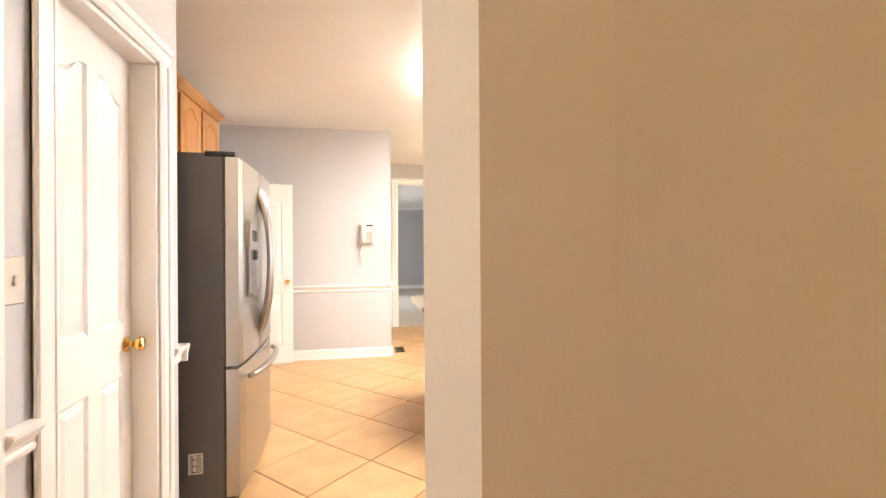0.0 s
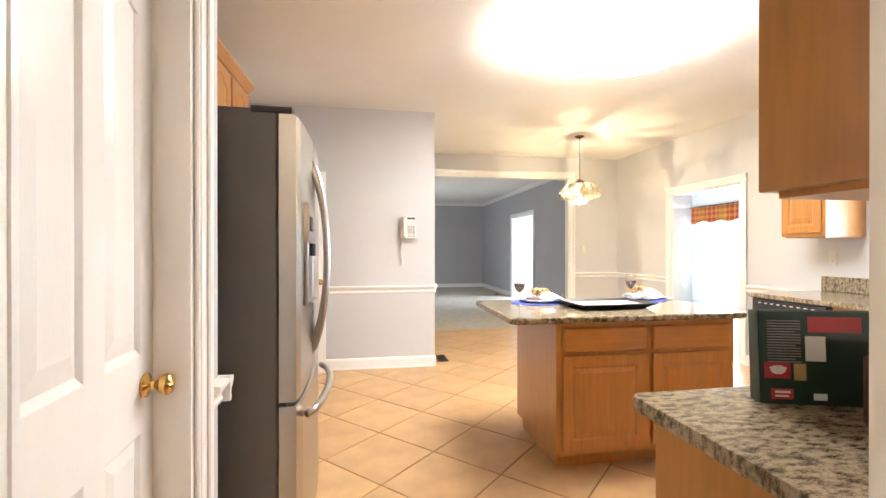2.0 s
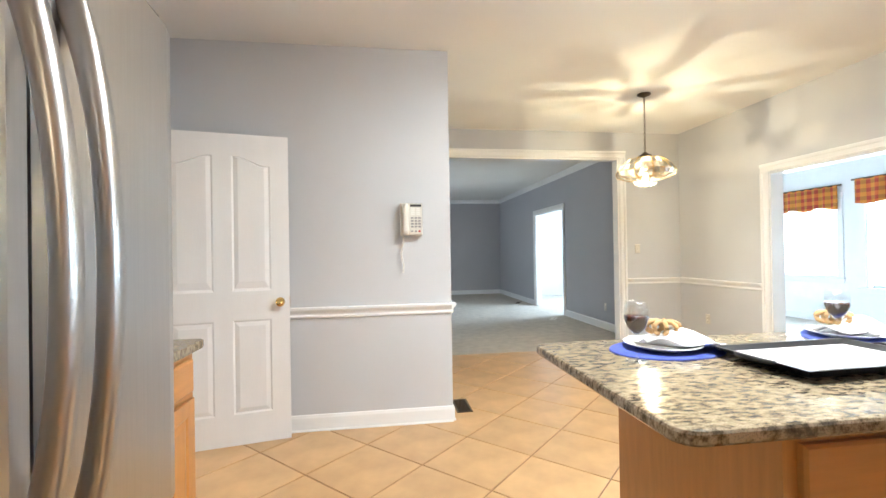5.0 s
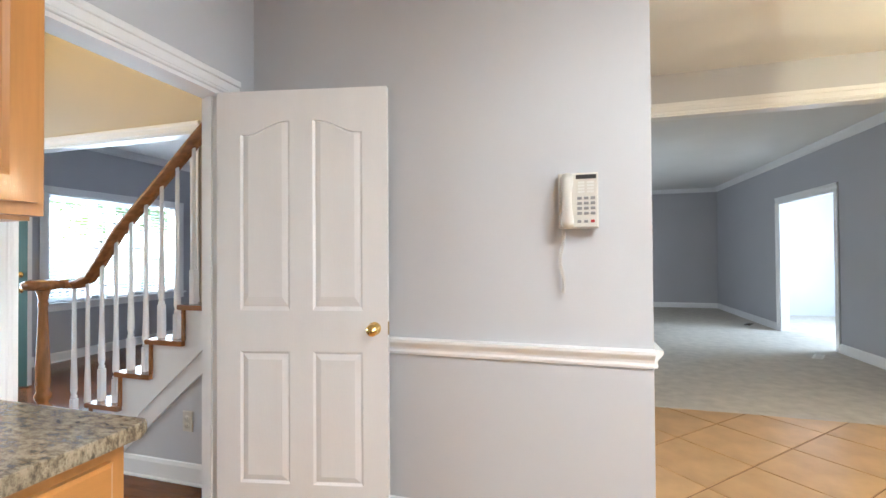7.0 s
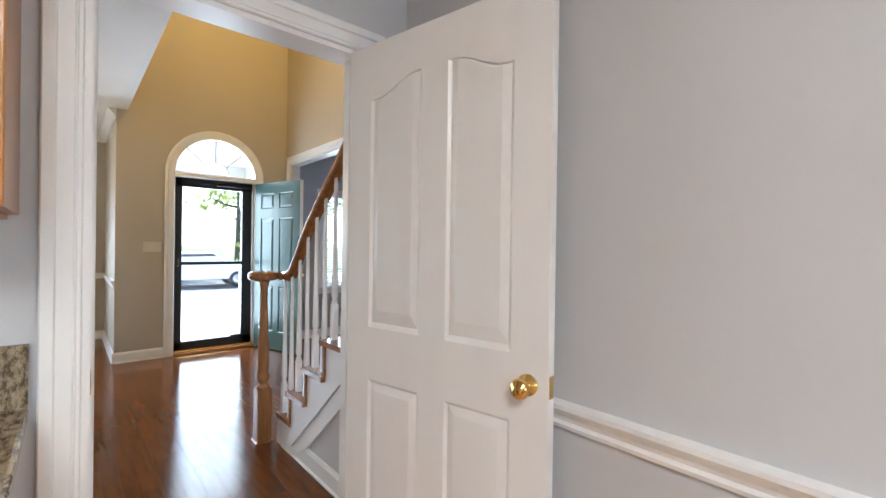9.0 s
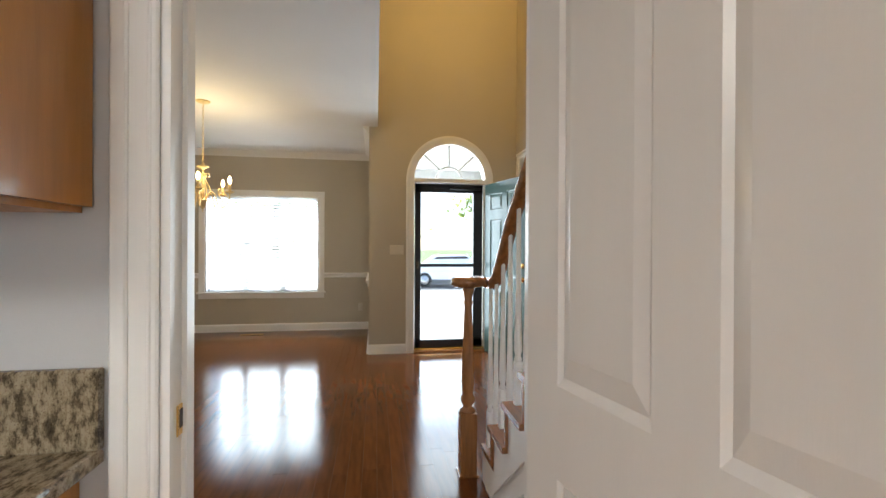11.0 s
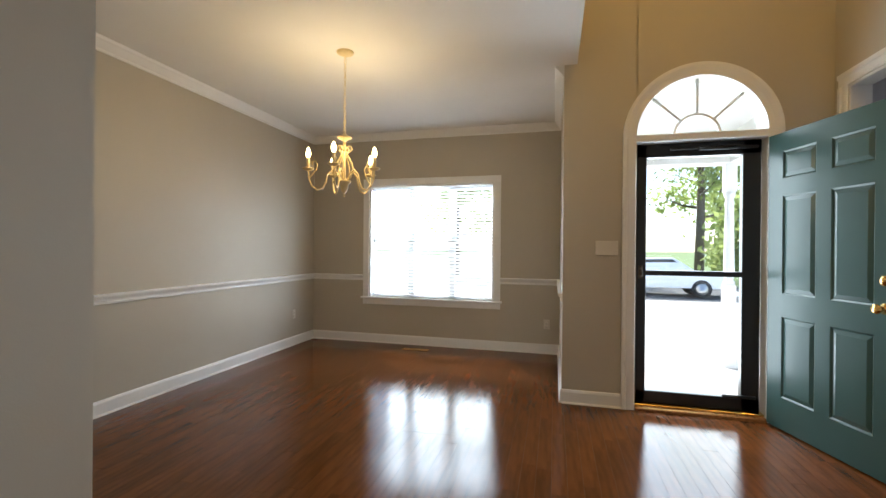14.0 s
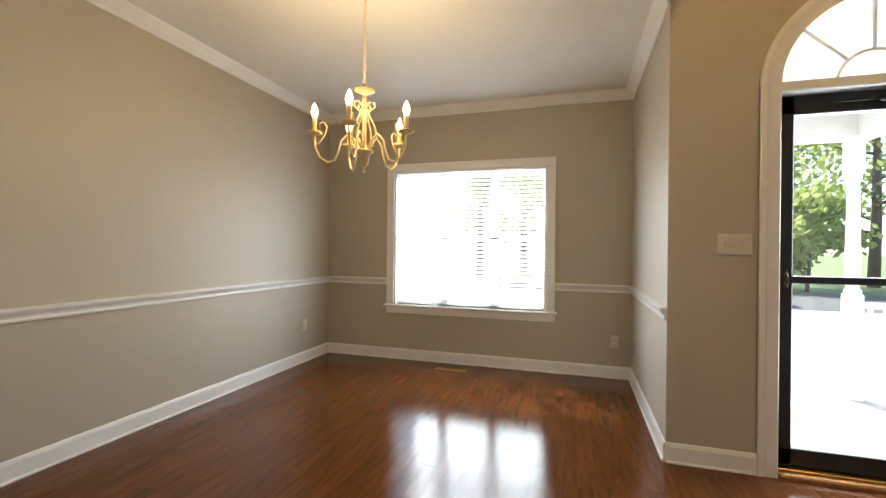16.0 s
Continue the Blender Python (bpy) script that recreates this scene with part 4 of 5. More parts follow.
def wall_cabinet(m, w, d, h, doors, label, crown=True):
    ob = thing("wall_cabinet", label, "cabinet", m)
    g = Maker().box((0, 0, 0), (w, d, h), 0, 0.003)
    g.box((0.02, 0.02, -0.012), (w - 0.02, d, 0))
    g.make("body", M_OAK, ob)
    cw = (w - 0.05 - 0.03 * (doors - 1)) / doors
    for i in range(doors):
        cab_door(ob, pose(0.025 + i * (cw + 0.03), -0.011, 0.03), cw, h - 0.07, True)
    if crown:
        c = Maker()
        o = 0.045
        c.loft([[(0, 0, h - 0.015), (w, 0, h - 0.015), (w, d, h - 0.015), (0, d, h - 0.015)], [(-0.012, -0.012, h - 0.01), (w + 0.012, -0.012, h - 0.01), (w + 0.012, d, h - 0.01), (-0.012, d, h - 0.01)], [(-o, -o, h + 0.045), (w + o, -o, h + 0.045), (w + o, d, h + 0.045), (-o, d, h + 0.045)], [(-o, -o, h + 0.058), (w + o, -o, h + 0.058), (w + o, d, h + 0.058), (-o, d, h + 0.058)]])
        c.make("crown", M_OAKX, ob)
    return ob


def slab_top(name, outline, z, t, label, category="countertop"):
    """A granite slab with rounded edge; outline counter-clockwise in x, y."""
    g = Maker()
    cx, cy = sum(p[0] for p in outline) / len(outline), sum(p[1] for p in outline) / len(outline)
    W, H = max(abs(p[0] - cx) for p in outline), max(abs(p[1] - cy) for p in outline)

    def ring(d, zz):
        return [(cx + (p[0] - cx) * (1 - d / W), cy + (p[1] - cy) * (1 - d / H), zz) for p in outline]
    g.loft([ring(0.008, z - t), ring(0.0, z - t + 0.008), ring(0.0, z - 0.008), ring(0.003, z - 0.002), ring(0.009, z)])
    return tagged(g.make(name, M_GRANITE), label, category)


def rounded(x0, y0, x1, y1, r, corners="1111"):
    pts = []
    for k, (cx, cy, a) in enumerate([(x1 - r, y1 - r, 0), (x0 + r, y1 - r, 90), (x0 + r, y0 + r, 180), (x1 - r, y0 + r, 270)]):
        if corners[k] == "1":
            pts += [(cx + r * math.cos(radians(a + 15 * i)), cy + r * math.sin(radians(a + 15 * i))) for i in range(7)]
        else:
            pts.append(((x1, y1), (x0, y1), (x0, y0), (x1, y0))[k])
    return pts


CT = 0.893
# island
base_cabinet(pose(1.285, 3.43, 0), 1.13, 0.66, CT - 0.035, "dd", "honey oak kitchen island with drawers and two doors")
slab_top("island_countertop", rounded(1.0, 3.365, 2.475, 4.2, 0.05), CT, 0.035, "polished tan granite top on the oak island")
# left run beyond the fridge
base_cabinet(pose(-0.37, 3.74, 0, 0, 0, 90), 0.82, 0.62, CT - 0.035, "dd", "honey oak base cabinet with drawers beside the fridge")
slab_top("granite_countertop", rounded(-0.995, 3.72, -0.33, 4.60, 0.03, "1001"), CT, 0.035, "polished tan granite countertop beside the doorway")
tagged(Maker().box((-0.996, 3.72, CT), (-0.975, 4.60, CT + 0.16), 0, 0.004).make("granite_backsplash", M_GRANITE), "low granite backsplash along the grey wall", "backsplash")
wall_cabinet(pose(-0.66, 3.735, 1.37, 0, 0, 90), 0.845, 0.335, 1.07, 2, "honey oak wall cabinet with arched door panels")
wall_cabinet(pose(-0.66, 2.70, 1.86, 0, 0, 90), 1.03, 0.335, 0.58, 2, "honey oak wall cabinet above the fridge", crown=True)
# near run on the hall wall
base_cabinet(pose(2.40, 2.13, 0, 0, 0, 180), 1.43, 0.62, CT - 0.035, "ddd", "honey oak base cabinet under a granite counter")
slab_top("granite_countertop", rounded(0.93, 1.51, 2.42, 2.185, 0.03, "0100"), CT, 0.035, "polished tan granite countertop by the hall wall")
wall_cabinet(pose(2.25, 1.82, 1.37, 0, 0, 180), 1.30, 0.31, 1.06, 3, "honey oak wall cabinet over the near counter", crown=False)
# east run with dishwasher
EF = EX - 0.80
base_cabinet(pose(EF + 0.03, 3.72, 0, 0, 0, -90), 1.98, 0.70, CT - 0.035, "dddd", "honey oak sink base cabinet beside the dishwasher")
tagged(Maker().box((EF + 0.03, 4.355, 0.0), (EX - 0.02, 4.375, CT - 0.035)).make("end_panel", M_OAK), "thin oak end panel of the counter run", "panel")
slab_top("granite_countertop", rounded(EF, 1.72, EX - 0.004, 4.41, 0.03, "0100"), CT, 0.035, "polished tan granite countertop over the dishwasher")
tagged(Maker().box((EX - 0.025, 1.72, CT), (EX - 0.004, 4.41, CT + 0.13), 0, 0.004).make("granite_backsplash", M_GRANITE), "low granite backsplash under the window", "backsplash")
wall_cabinet(pose(EX - 0.40, 4.45, 1.37, 0, 0, -90), 0.38, 0.395, 1.01, 1, "honey oak wall cabinet with an arched door beside the window")


def dishwasher():
    ob = thing("dishwasher", "stainless steel dishwasher with black controls under granite", "dishwasher", pose(EF + 0.02, 4.35, 0, 0, 0, -90))
    w = 0.61
    Maker().box((0.005, 0.03, 0.09), (w - 0.005, 0.60, CT - 0.04)).make("body", M_DARK, ob)
    Maker().box((0.006, -0.012, 0.10), (w - 0.006, 0.03, 0.74), 0, 0.006).make("door", M_STEEL, ob)
    Maker().box((0.006, -0.016, 0.742), (w - 0.006, 0.03, CT - 0.04), 0, 0.008).make("control_panel", M_DARK, ob)
    Maker().box((0.02, 0.05, 0.0), (w - 0.02, 0.55, 0.095)).make("plinth", M_DARK, ob)
    h = Maker()
    h.tube([(0.20 + 0.21 * i / 10, -0.02 - 0.018 * math.sin(math.pi * i / 10), 0.765 - 0.03 * math.sin(math.pi * i / 10)) for i in range(11)], 0.011)
    h.make("handle", M_DARK, ob)
    d = Maker()
    for i in range(9):
        d.box((0.06 + i * 0.055, -0.0175, 0.815), (0.085 + i * 0.055, -0.016, 0.822))
    d.lathe([(0, -0.012), (0.014, -0.012), (0.014, -0.014), (0, -0.014)], (0.31, 0, 0.22), 0, 14, "y")
    tagged(d.make("marks", M_PAPER, ob), "small white marks and round badge", kind="stuff")


dishwasher()


def fridge():
    ob = thing("refrigerator", "stainless french door refrigerator with grey sides", "refrigerator", pose(-0.068, 2.77, 0, 0, 0, 92.2))
    w = 0.88
    b = Maker()
    b.box((0, 0.0, 0.03), (w, 0.70, 1.755), 0, 0.006), b.box((0.03, 0.05, 0), (w - 0.03, 0.66, 0.03))
    b.box((0.02, 0.05, 1.755), (w - 0.02, 0.62, 1.775), 0, 0.01)
    b.make("body", M_FRIDGE, ob)

    def skin(x0, x1, z0, z1, bulge):
        g = Maker()
        n = 10
        rings = []
        for i in range(n + 1):
            u = i / n
            x = x0 + (x1 - x0) * u
            e = min(u, 1 - u) * (x1 - x0)
            ease = min(1, e / 0.02) ** 0.5
            X = (x - w / 2) / (w / 2)
            y = -0.066 - 0.008 * ease - bulge * (1 - X * X)
            rings.append([(x, -0.006, z0), (x, y + 0.006, z0), (x, y, z0 + 0.008), (x, y, z1 - 0.008), (x, y + 0.006, z1), (x, -0.006, z1)])
        g.loft(rings)
        return g
    d1 = skin(0.002, w / 2 - 0.003, 0.715, 1.755, 0.013).make("door", M_STEEL, ob)
    skin(w / 2 + 0.003, w - 0.002, 0.715, 1.755, 0.013).make("door", M_STEEL, ob)
    skin(0.002, w - 0.002, 0.07, 0.70, 0.013).make("freezer_drawer", M_STEEL, ob)
    Maker().box((0.02, -0.04, 0.0), (w - 0.02, 0.0, 0.065)).make("grille", M_DARK, ob)
    g = Maker()
    for x in (0.05, w - 0.05):
        tagged(Maker().box((x - 0.04, -0.05, 1.757), (x + 0.04, 0.09, 1.785), 0, 0.008).make("hinge_cover", M_DARK, ob), "dark hinge cover")
    tagged(Maker().box((0.002, -0.03, 0.695), (0.05, -0.002, 0.716), 0, 0.004).make("hinge_cover", M_DARK, ob), "dark hinge cover")
    h = Maker()
    for x, s in ((w / 2 - 0.045, -1), (w / 2 + 0.045, 1)):
        rings = []
        for i in range(25):
            u = i / 24
            q = math.sin(math.pi * u)
            outer = -0.088 - 0.072 * q ** 0.62
            inner = outer + 0.026 + 0.022 * (1 - q) ** 2
            xx, hw = x + s * 0.010 * (1 - q), 0.007 + 0.011 * q ** 0.5
            z = 0.79 + 0.88 * u
            rings.append([(xx - hw, inner - 0.006, z), (xx - hw * 0.6, inner, z), (xx + hw * 0.6, inner, z), (xx + hw, inner - 0.006, z), (xx + hw, outer + 0.008, z), (xx + hw * 0.6, outer, z), (xx - hw * 0.6, outer, z), (xx - hw, outer + 0.008, z)])
        Maker().loft(rings, 0, True).make("handle", M_STEEL, ob)
    pts = [(0.10 + 0.71 * i / 14, -0.095 - 0.062 * math.sin(math.pi * i / 14) ** 0.6, 0.635 + 0.012 * math.sin(math.pi * i / 14)) for i in range(15)]
    h.tube(pts, 0.016, 0, 10)
    h.make("handle", M_STEEL, ob)
    k = Maker()
    k.box((0.13, -0.093, 1.06), (0.30, -0.080, 1.30), 2, 0.004), k.box((0.115, -0.098, 1.29), (0.315, -0.078, 1.45), 1, 0.008)
    k.box((0.17, -0.102, 1.34), (0.26, -0.097, 1.40), 0, 0.004), k.box((0.20, -0.115, 1.24), (0.235, -0.09, 1.29), 0, 0.006)
    k.box((0.125, -0.115, 1.045), (0.305, -0.08, 1.062), 1, 0.005)
    for xx in (0.115, 0.30):
        k.box((xx, -0.096, 1.05), (xx + 0.015, -0.08, 1.30), 1, 0.003)
    tagged(k.make("dispenser", [M_DARK, M_STEEL, M_FRIDGE], ob), "grey ice and water dispenser recess with dark display")
    s = Maker()
    s.box((-0.0012, 0.10, 0.20), (0.0005, 0.165, 0.30))
    for i in range(9):
        s.box((-0.0018, 0.106, 0.208 + i * 0.010), (-0.001, 0.13 + 0.02 * (i % 3 == 0), 0.212 + i * 0.010), 1)
    for i in range(12):
        s.box((-0.0018, 0.142, 0.206 + i * 0.0075), (-0.001, 0.158, 0.209 + i * 0.0075), 1)
    tagged(s.make("sticker", [M_PAPER, M_DARK], ob), "white barcode sticker")


fridge()


# ---- lamps ----
def ceiling_light():
    ob = thing("ceiling_light", "large lit white kitchen ceiling light", "ceiling light", pose(1.85, 3.85, CK))
    def oval(d, z):
        return [(s(math.cos(a)) * (0.66 - d), s(math.sin(a)) * (0.52 - d), z) for a in [math.tau * k / 40 for k in range(40)]]

    def s(v):
        return math.copysign(abs(v) ** 0.75, v)
    Maker().loft([oval(0.1, 0.0), oval(0.1, -0.05)]).make("frame", M_WHITE, ob)
    g = Maker()
    g.loft([oval(0.06, -0.05), oval(0.0, -0.07), oval(0.03, -0.10), oval(0.14, -0.115)], 0, True)
    g.make("diffuser", M_TUBE, ob)
    Maker().box((-0.02, 0.49, -0.07), (0.02, 0.52, -0.03)).make("clip", M_WHITE, ob)


ceiling_light()


def chain(g, x, y, z0, z1, mat=0, size=0.013):
    n = int((z1 - z0) / (size * 2.3))
    for i in range(n):
        z = z0 + (i + 0.5) * (z1 - z0) / n
        ring = []
        for k in range(9):
            a = math.tau * k / 8
            u, v = math.cos(a) * size * 0.6, math.sin(a) * size * 1.35
            ring.append((x + (u if i % 2 else 0), y + (0 if i % 2 else u), z + v))
        g.tube(ring, 0.0022, mat, 5)


def pendant():
    ob = thing("pendant_lamp", "lit clear glass pendant lamp hanging on a chain", "pendant lamp", pose(2.934, 6.408, 0))
    g = Maker()
    g.lathe([(0, CK), (0.062, CK), (0.06, CK - 0.012), (0.02, CK - 0.03), (0, CK - 0.032)])
    g.make("canopy", M_BRONZE, ob)
    c = Maker()
    chain(c, 0, 0, 2.17, CK - 0.03)
    c.tube([(0.004, 0, 2.17), (0.008, 0.004, 2.4), (0.004, 0, CK - 0.03)], 0.003, n=5)
    c.make("chain", M_BRONZE, ob)
    t = Maker().lathe([(0, 2.175), (0.02, 2.17), (0.03, 2.155), (0.06, 2.14), (0.065, 2.125), (0, 2.12)])
    t.make("cap", M_BRONZE, ob)
    n = 10
    prof = [(0.06, 2.125), (0.165, 2.10), (0.225, 2.045), (0.265, 1.985)]
    cups = [(0.264, 1.983), (0.255, 1.94), (0.19, 1.915), (0.10, 1.90), (0.095, 1.865), (0.05, 1.85)]
    s, bars = Maker(), Maker()
    pick = random.Random(12)
    for i in range(n):
        for k in range(3):
            a0, a1 = math.tau * (i + k / 3 + 0.01) / n, math.tau * (i + (k + 1) / 3 - 0.01) / n
            for part in (prof, cups):
                for (r0, z0), (r1, z1) in zip(part, part[1:]):
                    v = [(r * math.cos(a), r * math.sin(a), z) for r, z, a in ((r0, z0, a0), (r0, z0, a1), (r1, z1, a1), (r1, z1, a0))]
                    v += [(x * 0.985, y * 0.985, z) for x, y, z in v]
                    s.add(v, [(0, 1, 2, 3), (7, 6, 5, 4), (0, 4, 5, 1), (1, 5, 6, 2), (2, 6, 7, 3), (3, 7, 4, 0)], pick.choice((0, 0, 1, 2)))
        a = math.tau * i / n
        bars.tube([(r * math.cos(a), r * math.sin(a), z) for r, z in prof + cups], 0.0035, 0, 5)
    for r, z in prof[1:] + cups[2:3]:
        bars.tube([(r * math.cos(math.tau * k / n), r * math.sin(math.tau * k / n), z) for k in range(n + 1)], 0.003, 0, 5)
    s.make("shade", [M_CLEARGLASS, M_BEVELGLASS, M_SHADEGLASS], ob)
    bars.make("leading", M_BRASS, ob)
    b = Maker().lathe([(0, 1.97), (0.016, 1.965), (0.022, 1.93), (0.03, 1.885), (0.022, 1.855), (0, 1.845)], n=12)
    b.make("bulb", M_BULB, ob).visible_shadow = False


M_CLEARGLASS = clear("lamp_clear_glass", (0.98, 0.96, 0.92), 0.05, 0.86)
M_BEVELGLASS = clear("lamp_bevelled_glass", (0.72, 0.70, 0.66), 0.15, 0.70)
M_SHADEGLASS = lit_through("lamp_glass", (0.95, 0.93, 0.88), 0.7, (1, 1, 0.9))
pendant()


def chandelier():
    ob = thing("chandelier", "cream scrolled iron chandelier with five lit candle bulbs", "chandelier", pose(-4.68, 3.42, 0))
    g = Maker()
    g.lathe([(0, CD), (0.065, CD), (0.062, CD - 0.012), (0.03, CD - 0.025), (0, CD - 0.028)])
    g.make("canopy", M_CREAM, ob)
    c = Maker()
    chain(c, 0, 0, 2.13, CD - 0.025, 0, 0.014)
    c.make("chain", M_CREAM, ob)
    b = Maker()
    b.lathe([(0, 2.135), (0.012, 2.13), (0.014, 2.115), (0.055, 2.10), (0.058, 2.092), (0.015, 2.072), (0.011, 2.05), (0.011, 1.80), (0.02, 1.77), (0.05, 1.765), (0.052, 1.755), (0.034, 1.74), (0.024, 1.69), (0.010, 1.672), (0, 1.668)], n=18)
    b.tube([(0.013 * math.cos(math.tau * i / 12), 0, 1.657 + 0.013 * math.sin(math.tau * i / 12)) for i in range(13)], 0.003, 0, 5)
    for k in range(5):
        a = math.tau * k / 5 + 0.5
        ca, sa = math.cos(a), math.sin(a)
        lyre = [(0.012, 1.99), (0.03, 2.03), (0.055, 2.025), (0.06, 2.0), (0.042, 1.985), (0.03, 2.0)]
        b.tube([(r * ca, r * sa, z) for r, z in lyre], 0.0042, 0, 6)
        belly = [(0.014, 1.99), (0.03, 1.95), (0.062, 1.89), (0.07, 1.84), (0.05, 1.79), (0.025, 1.765)]
        b.tube([(r * ca, r * sa, z) for r, z in belly], 0.0045, 0, 6)
    b.make("column", M_CREAM, ob)
    for k in range(5):
        a = math.tau * k / 5 + 0.2
        ca, sa = math.cos(a), math.sin(a)
        arm = Maker()
        main = [(r * 0.88, z) for r, z in [(0.03, 1.765), (0.06, 1.82), (0.10, 1.845), (0.14, 1.81), (0.155, 1.75), (0.18, 1.70), (0.225, 1.685), (0.27, 1.715), (0.295, 1.77), (0.30, 1.835)]]
        arm.tube([(r * ca, r * sa, z) for r, z in main], 0.0065, 0, 7)
        curl = [(r * 0.88, z) for r, z in [(0.295, 1.77), (0.265, 1.80), (0.235, 1.84), (0.225, 1.88), (0.245, 1.905), (0.27, 1.895), (0.265, 1.87)]]
        arm.tube([(r * ca, r * sa, z) for r, z in curl], 0.0045, 0, 6)
        arm.lathe([(0, 1.825), (0.03, 1.833), (0.044, 1.842), (0.042, 1.848), (0.012, 1.846), (0, 1.845)], (0.264 * ca, 0.264 * sa, 0), 0, 14)
        arm.make("arm", M_CREAM, ob)
        cd = Maker().lathe([(0, 1.846), (0.0125, 1.846), (0.0125, 1.925), (0, 1.926)], (0.264 * ca, 0.264 * sa, 0), 0, 12)
        cd.make("candle_sleeve", M_CREAM, ob)
        fl = Maker().lathe([(0, 1.924), (0.010, 1.928), (0.018, 1.95), (0.016, 1.97), (0.006, 1.998), (0, 2.005)], (0.264 * ca, 0.264 * sa, 0), 0, 12)
        fl.make("bulb", M_BULB, ob)


chandelier()


# ---- telephone ----
def telephone():
    ob = thing("wall_telephone", "cream corded telephone hanging on the wall", "telephone", pose(0.563, 5.738, 1.372))
    g = Maker()
    g.box((0.012, -0.02, 0.03), (0.14, 0.0, 0.20))
    g.loft([[(0.0, -0.02, 0.0), (0.158, -0.02, 0.0), (0.158, -0.02, 0.23), (0.0, -0.02, 0.23)], [(0.0, -0.06, 0.0), (0.158, -0.06, 0.0), (0.158, -0.042, 0.23), (0.0, -0.042, 0.23)], [(0.006, -0.066, 0.006), (0.152, -0.066, 0.006), (0.152, -0.048, 0.224), (0.006, -0.048, 0.224)]])
    g.make("body", M_PLATE, ob)
    k = Maker()

    def face(z):
        return -0.066 + 0.018 * (z - 0.006) / 0.218
    for r in range(4):
        for c in range(3):
            x, z = 0.075 + c * 0.026, 0.055 + r * 0.021
            k.box((x, face(z) - 0.004, z), (x + 0.018, face(z) + 0.002, z + 0.012), 0, 0.002)
    for c in range(3):
        k.box((0.075 + c * 0.026, face(0.03) - 0.004, 0.022), (0.09 + c * 0.026, face(0.03) + 0.002, 0.034), 1 if c == 2 else 0, 0.002)
    for r in range(4):
        for c in range(2):
            k.box((0.078 + c * 0.036, face(0.15 + r * 0.012) - 0.002, 0.146 + r * 0.013), (0.104 + c * 0.036, face(0.15) + 0.003, 0.154 + r * 0.013), 2)
    k.box((0.07, face(0.21) - 0.003, 0.204), (0.15, face(0.21) + 0.003, 0.221), 3)
    tagged(k.make("keys", [M_KEY, M_RED, M_PAPER, M_DARK], ob), kind="stuff")
    h = Maker()
    pts = [(0.035, -0.075, 0.012), (0.035, -0.088, 0.03), (0.035, -0.092, 0.08), (0.035, -0.085, 0.14), (0.035, -0.078, 0.19), (0.035, -0.062, 0.215)]
    h.tube(pts, [0.024, 0.026, 0.019, 0.018, 0.025, 0.022], 0, 12)
    h.make("handset", M_PLATE, ob)
    c = Maker()
    coil = []
    for i in range(260):
        u = i / 259
        a = u * math.tau * 32
        sway = 0.008 * math.sin(u * 9)
        coil.append((0.012 + sway + 0.007 * math.cos(a), -0.03 + 0.007 * math.sin(a), 0.02 - 0.29 * u))
    c.tube(coil, 0.0022, 0, 4)
    c.make("cord", M_PLATE, ob)


telephone()


# ---- table settings and counter things ----
def wine_glass(m, label):
    ob = thing("wine_glass", label, "wine glass", m, "wine glasses on the island")
    g = Maker()
    g.lathe([(0, 0.0), (0.036, 0.001), (0.034, 0.004), (0.006, 0.009), (0.0042, 0.02), (0.0042, 0.075), (0.01, 0.085), (0.028, 0.105), (0.038, 0.135), (0.038, 0.16), (0.033, 0.19), (0.0318, 0.19), (0.0365, 0.16), (0.0365, 0.135), (0.027, 0.107), (0.008, 0.088), (0, 0.087)], n=28)
    g.make("bowl", M_GLASSWARE, ob).visible_shadow = False
    w = Maker().lathe([(0, 0.0885), (0.008, 0.0895), (0.0262, 0.108), (0.0355, 0.135), (0.036, 0.146), (0, 0.146)], n=28)
    tagged(w.make("wine", M_WINE, ob), "dark red wine")
    return ob


wg = wine_glass(pose(1.225, 3.87, CT), "half full glass of red wine on the island")
copy_thing(wg, pose(2.10, 3.985, CT))


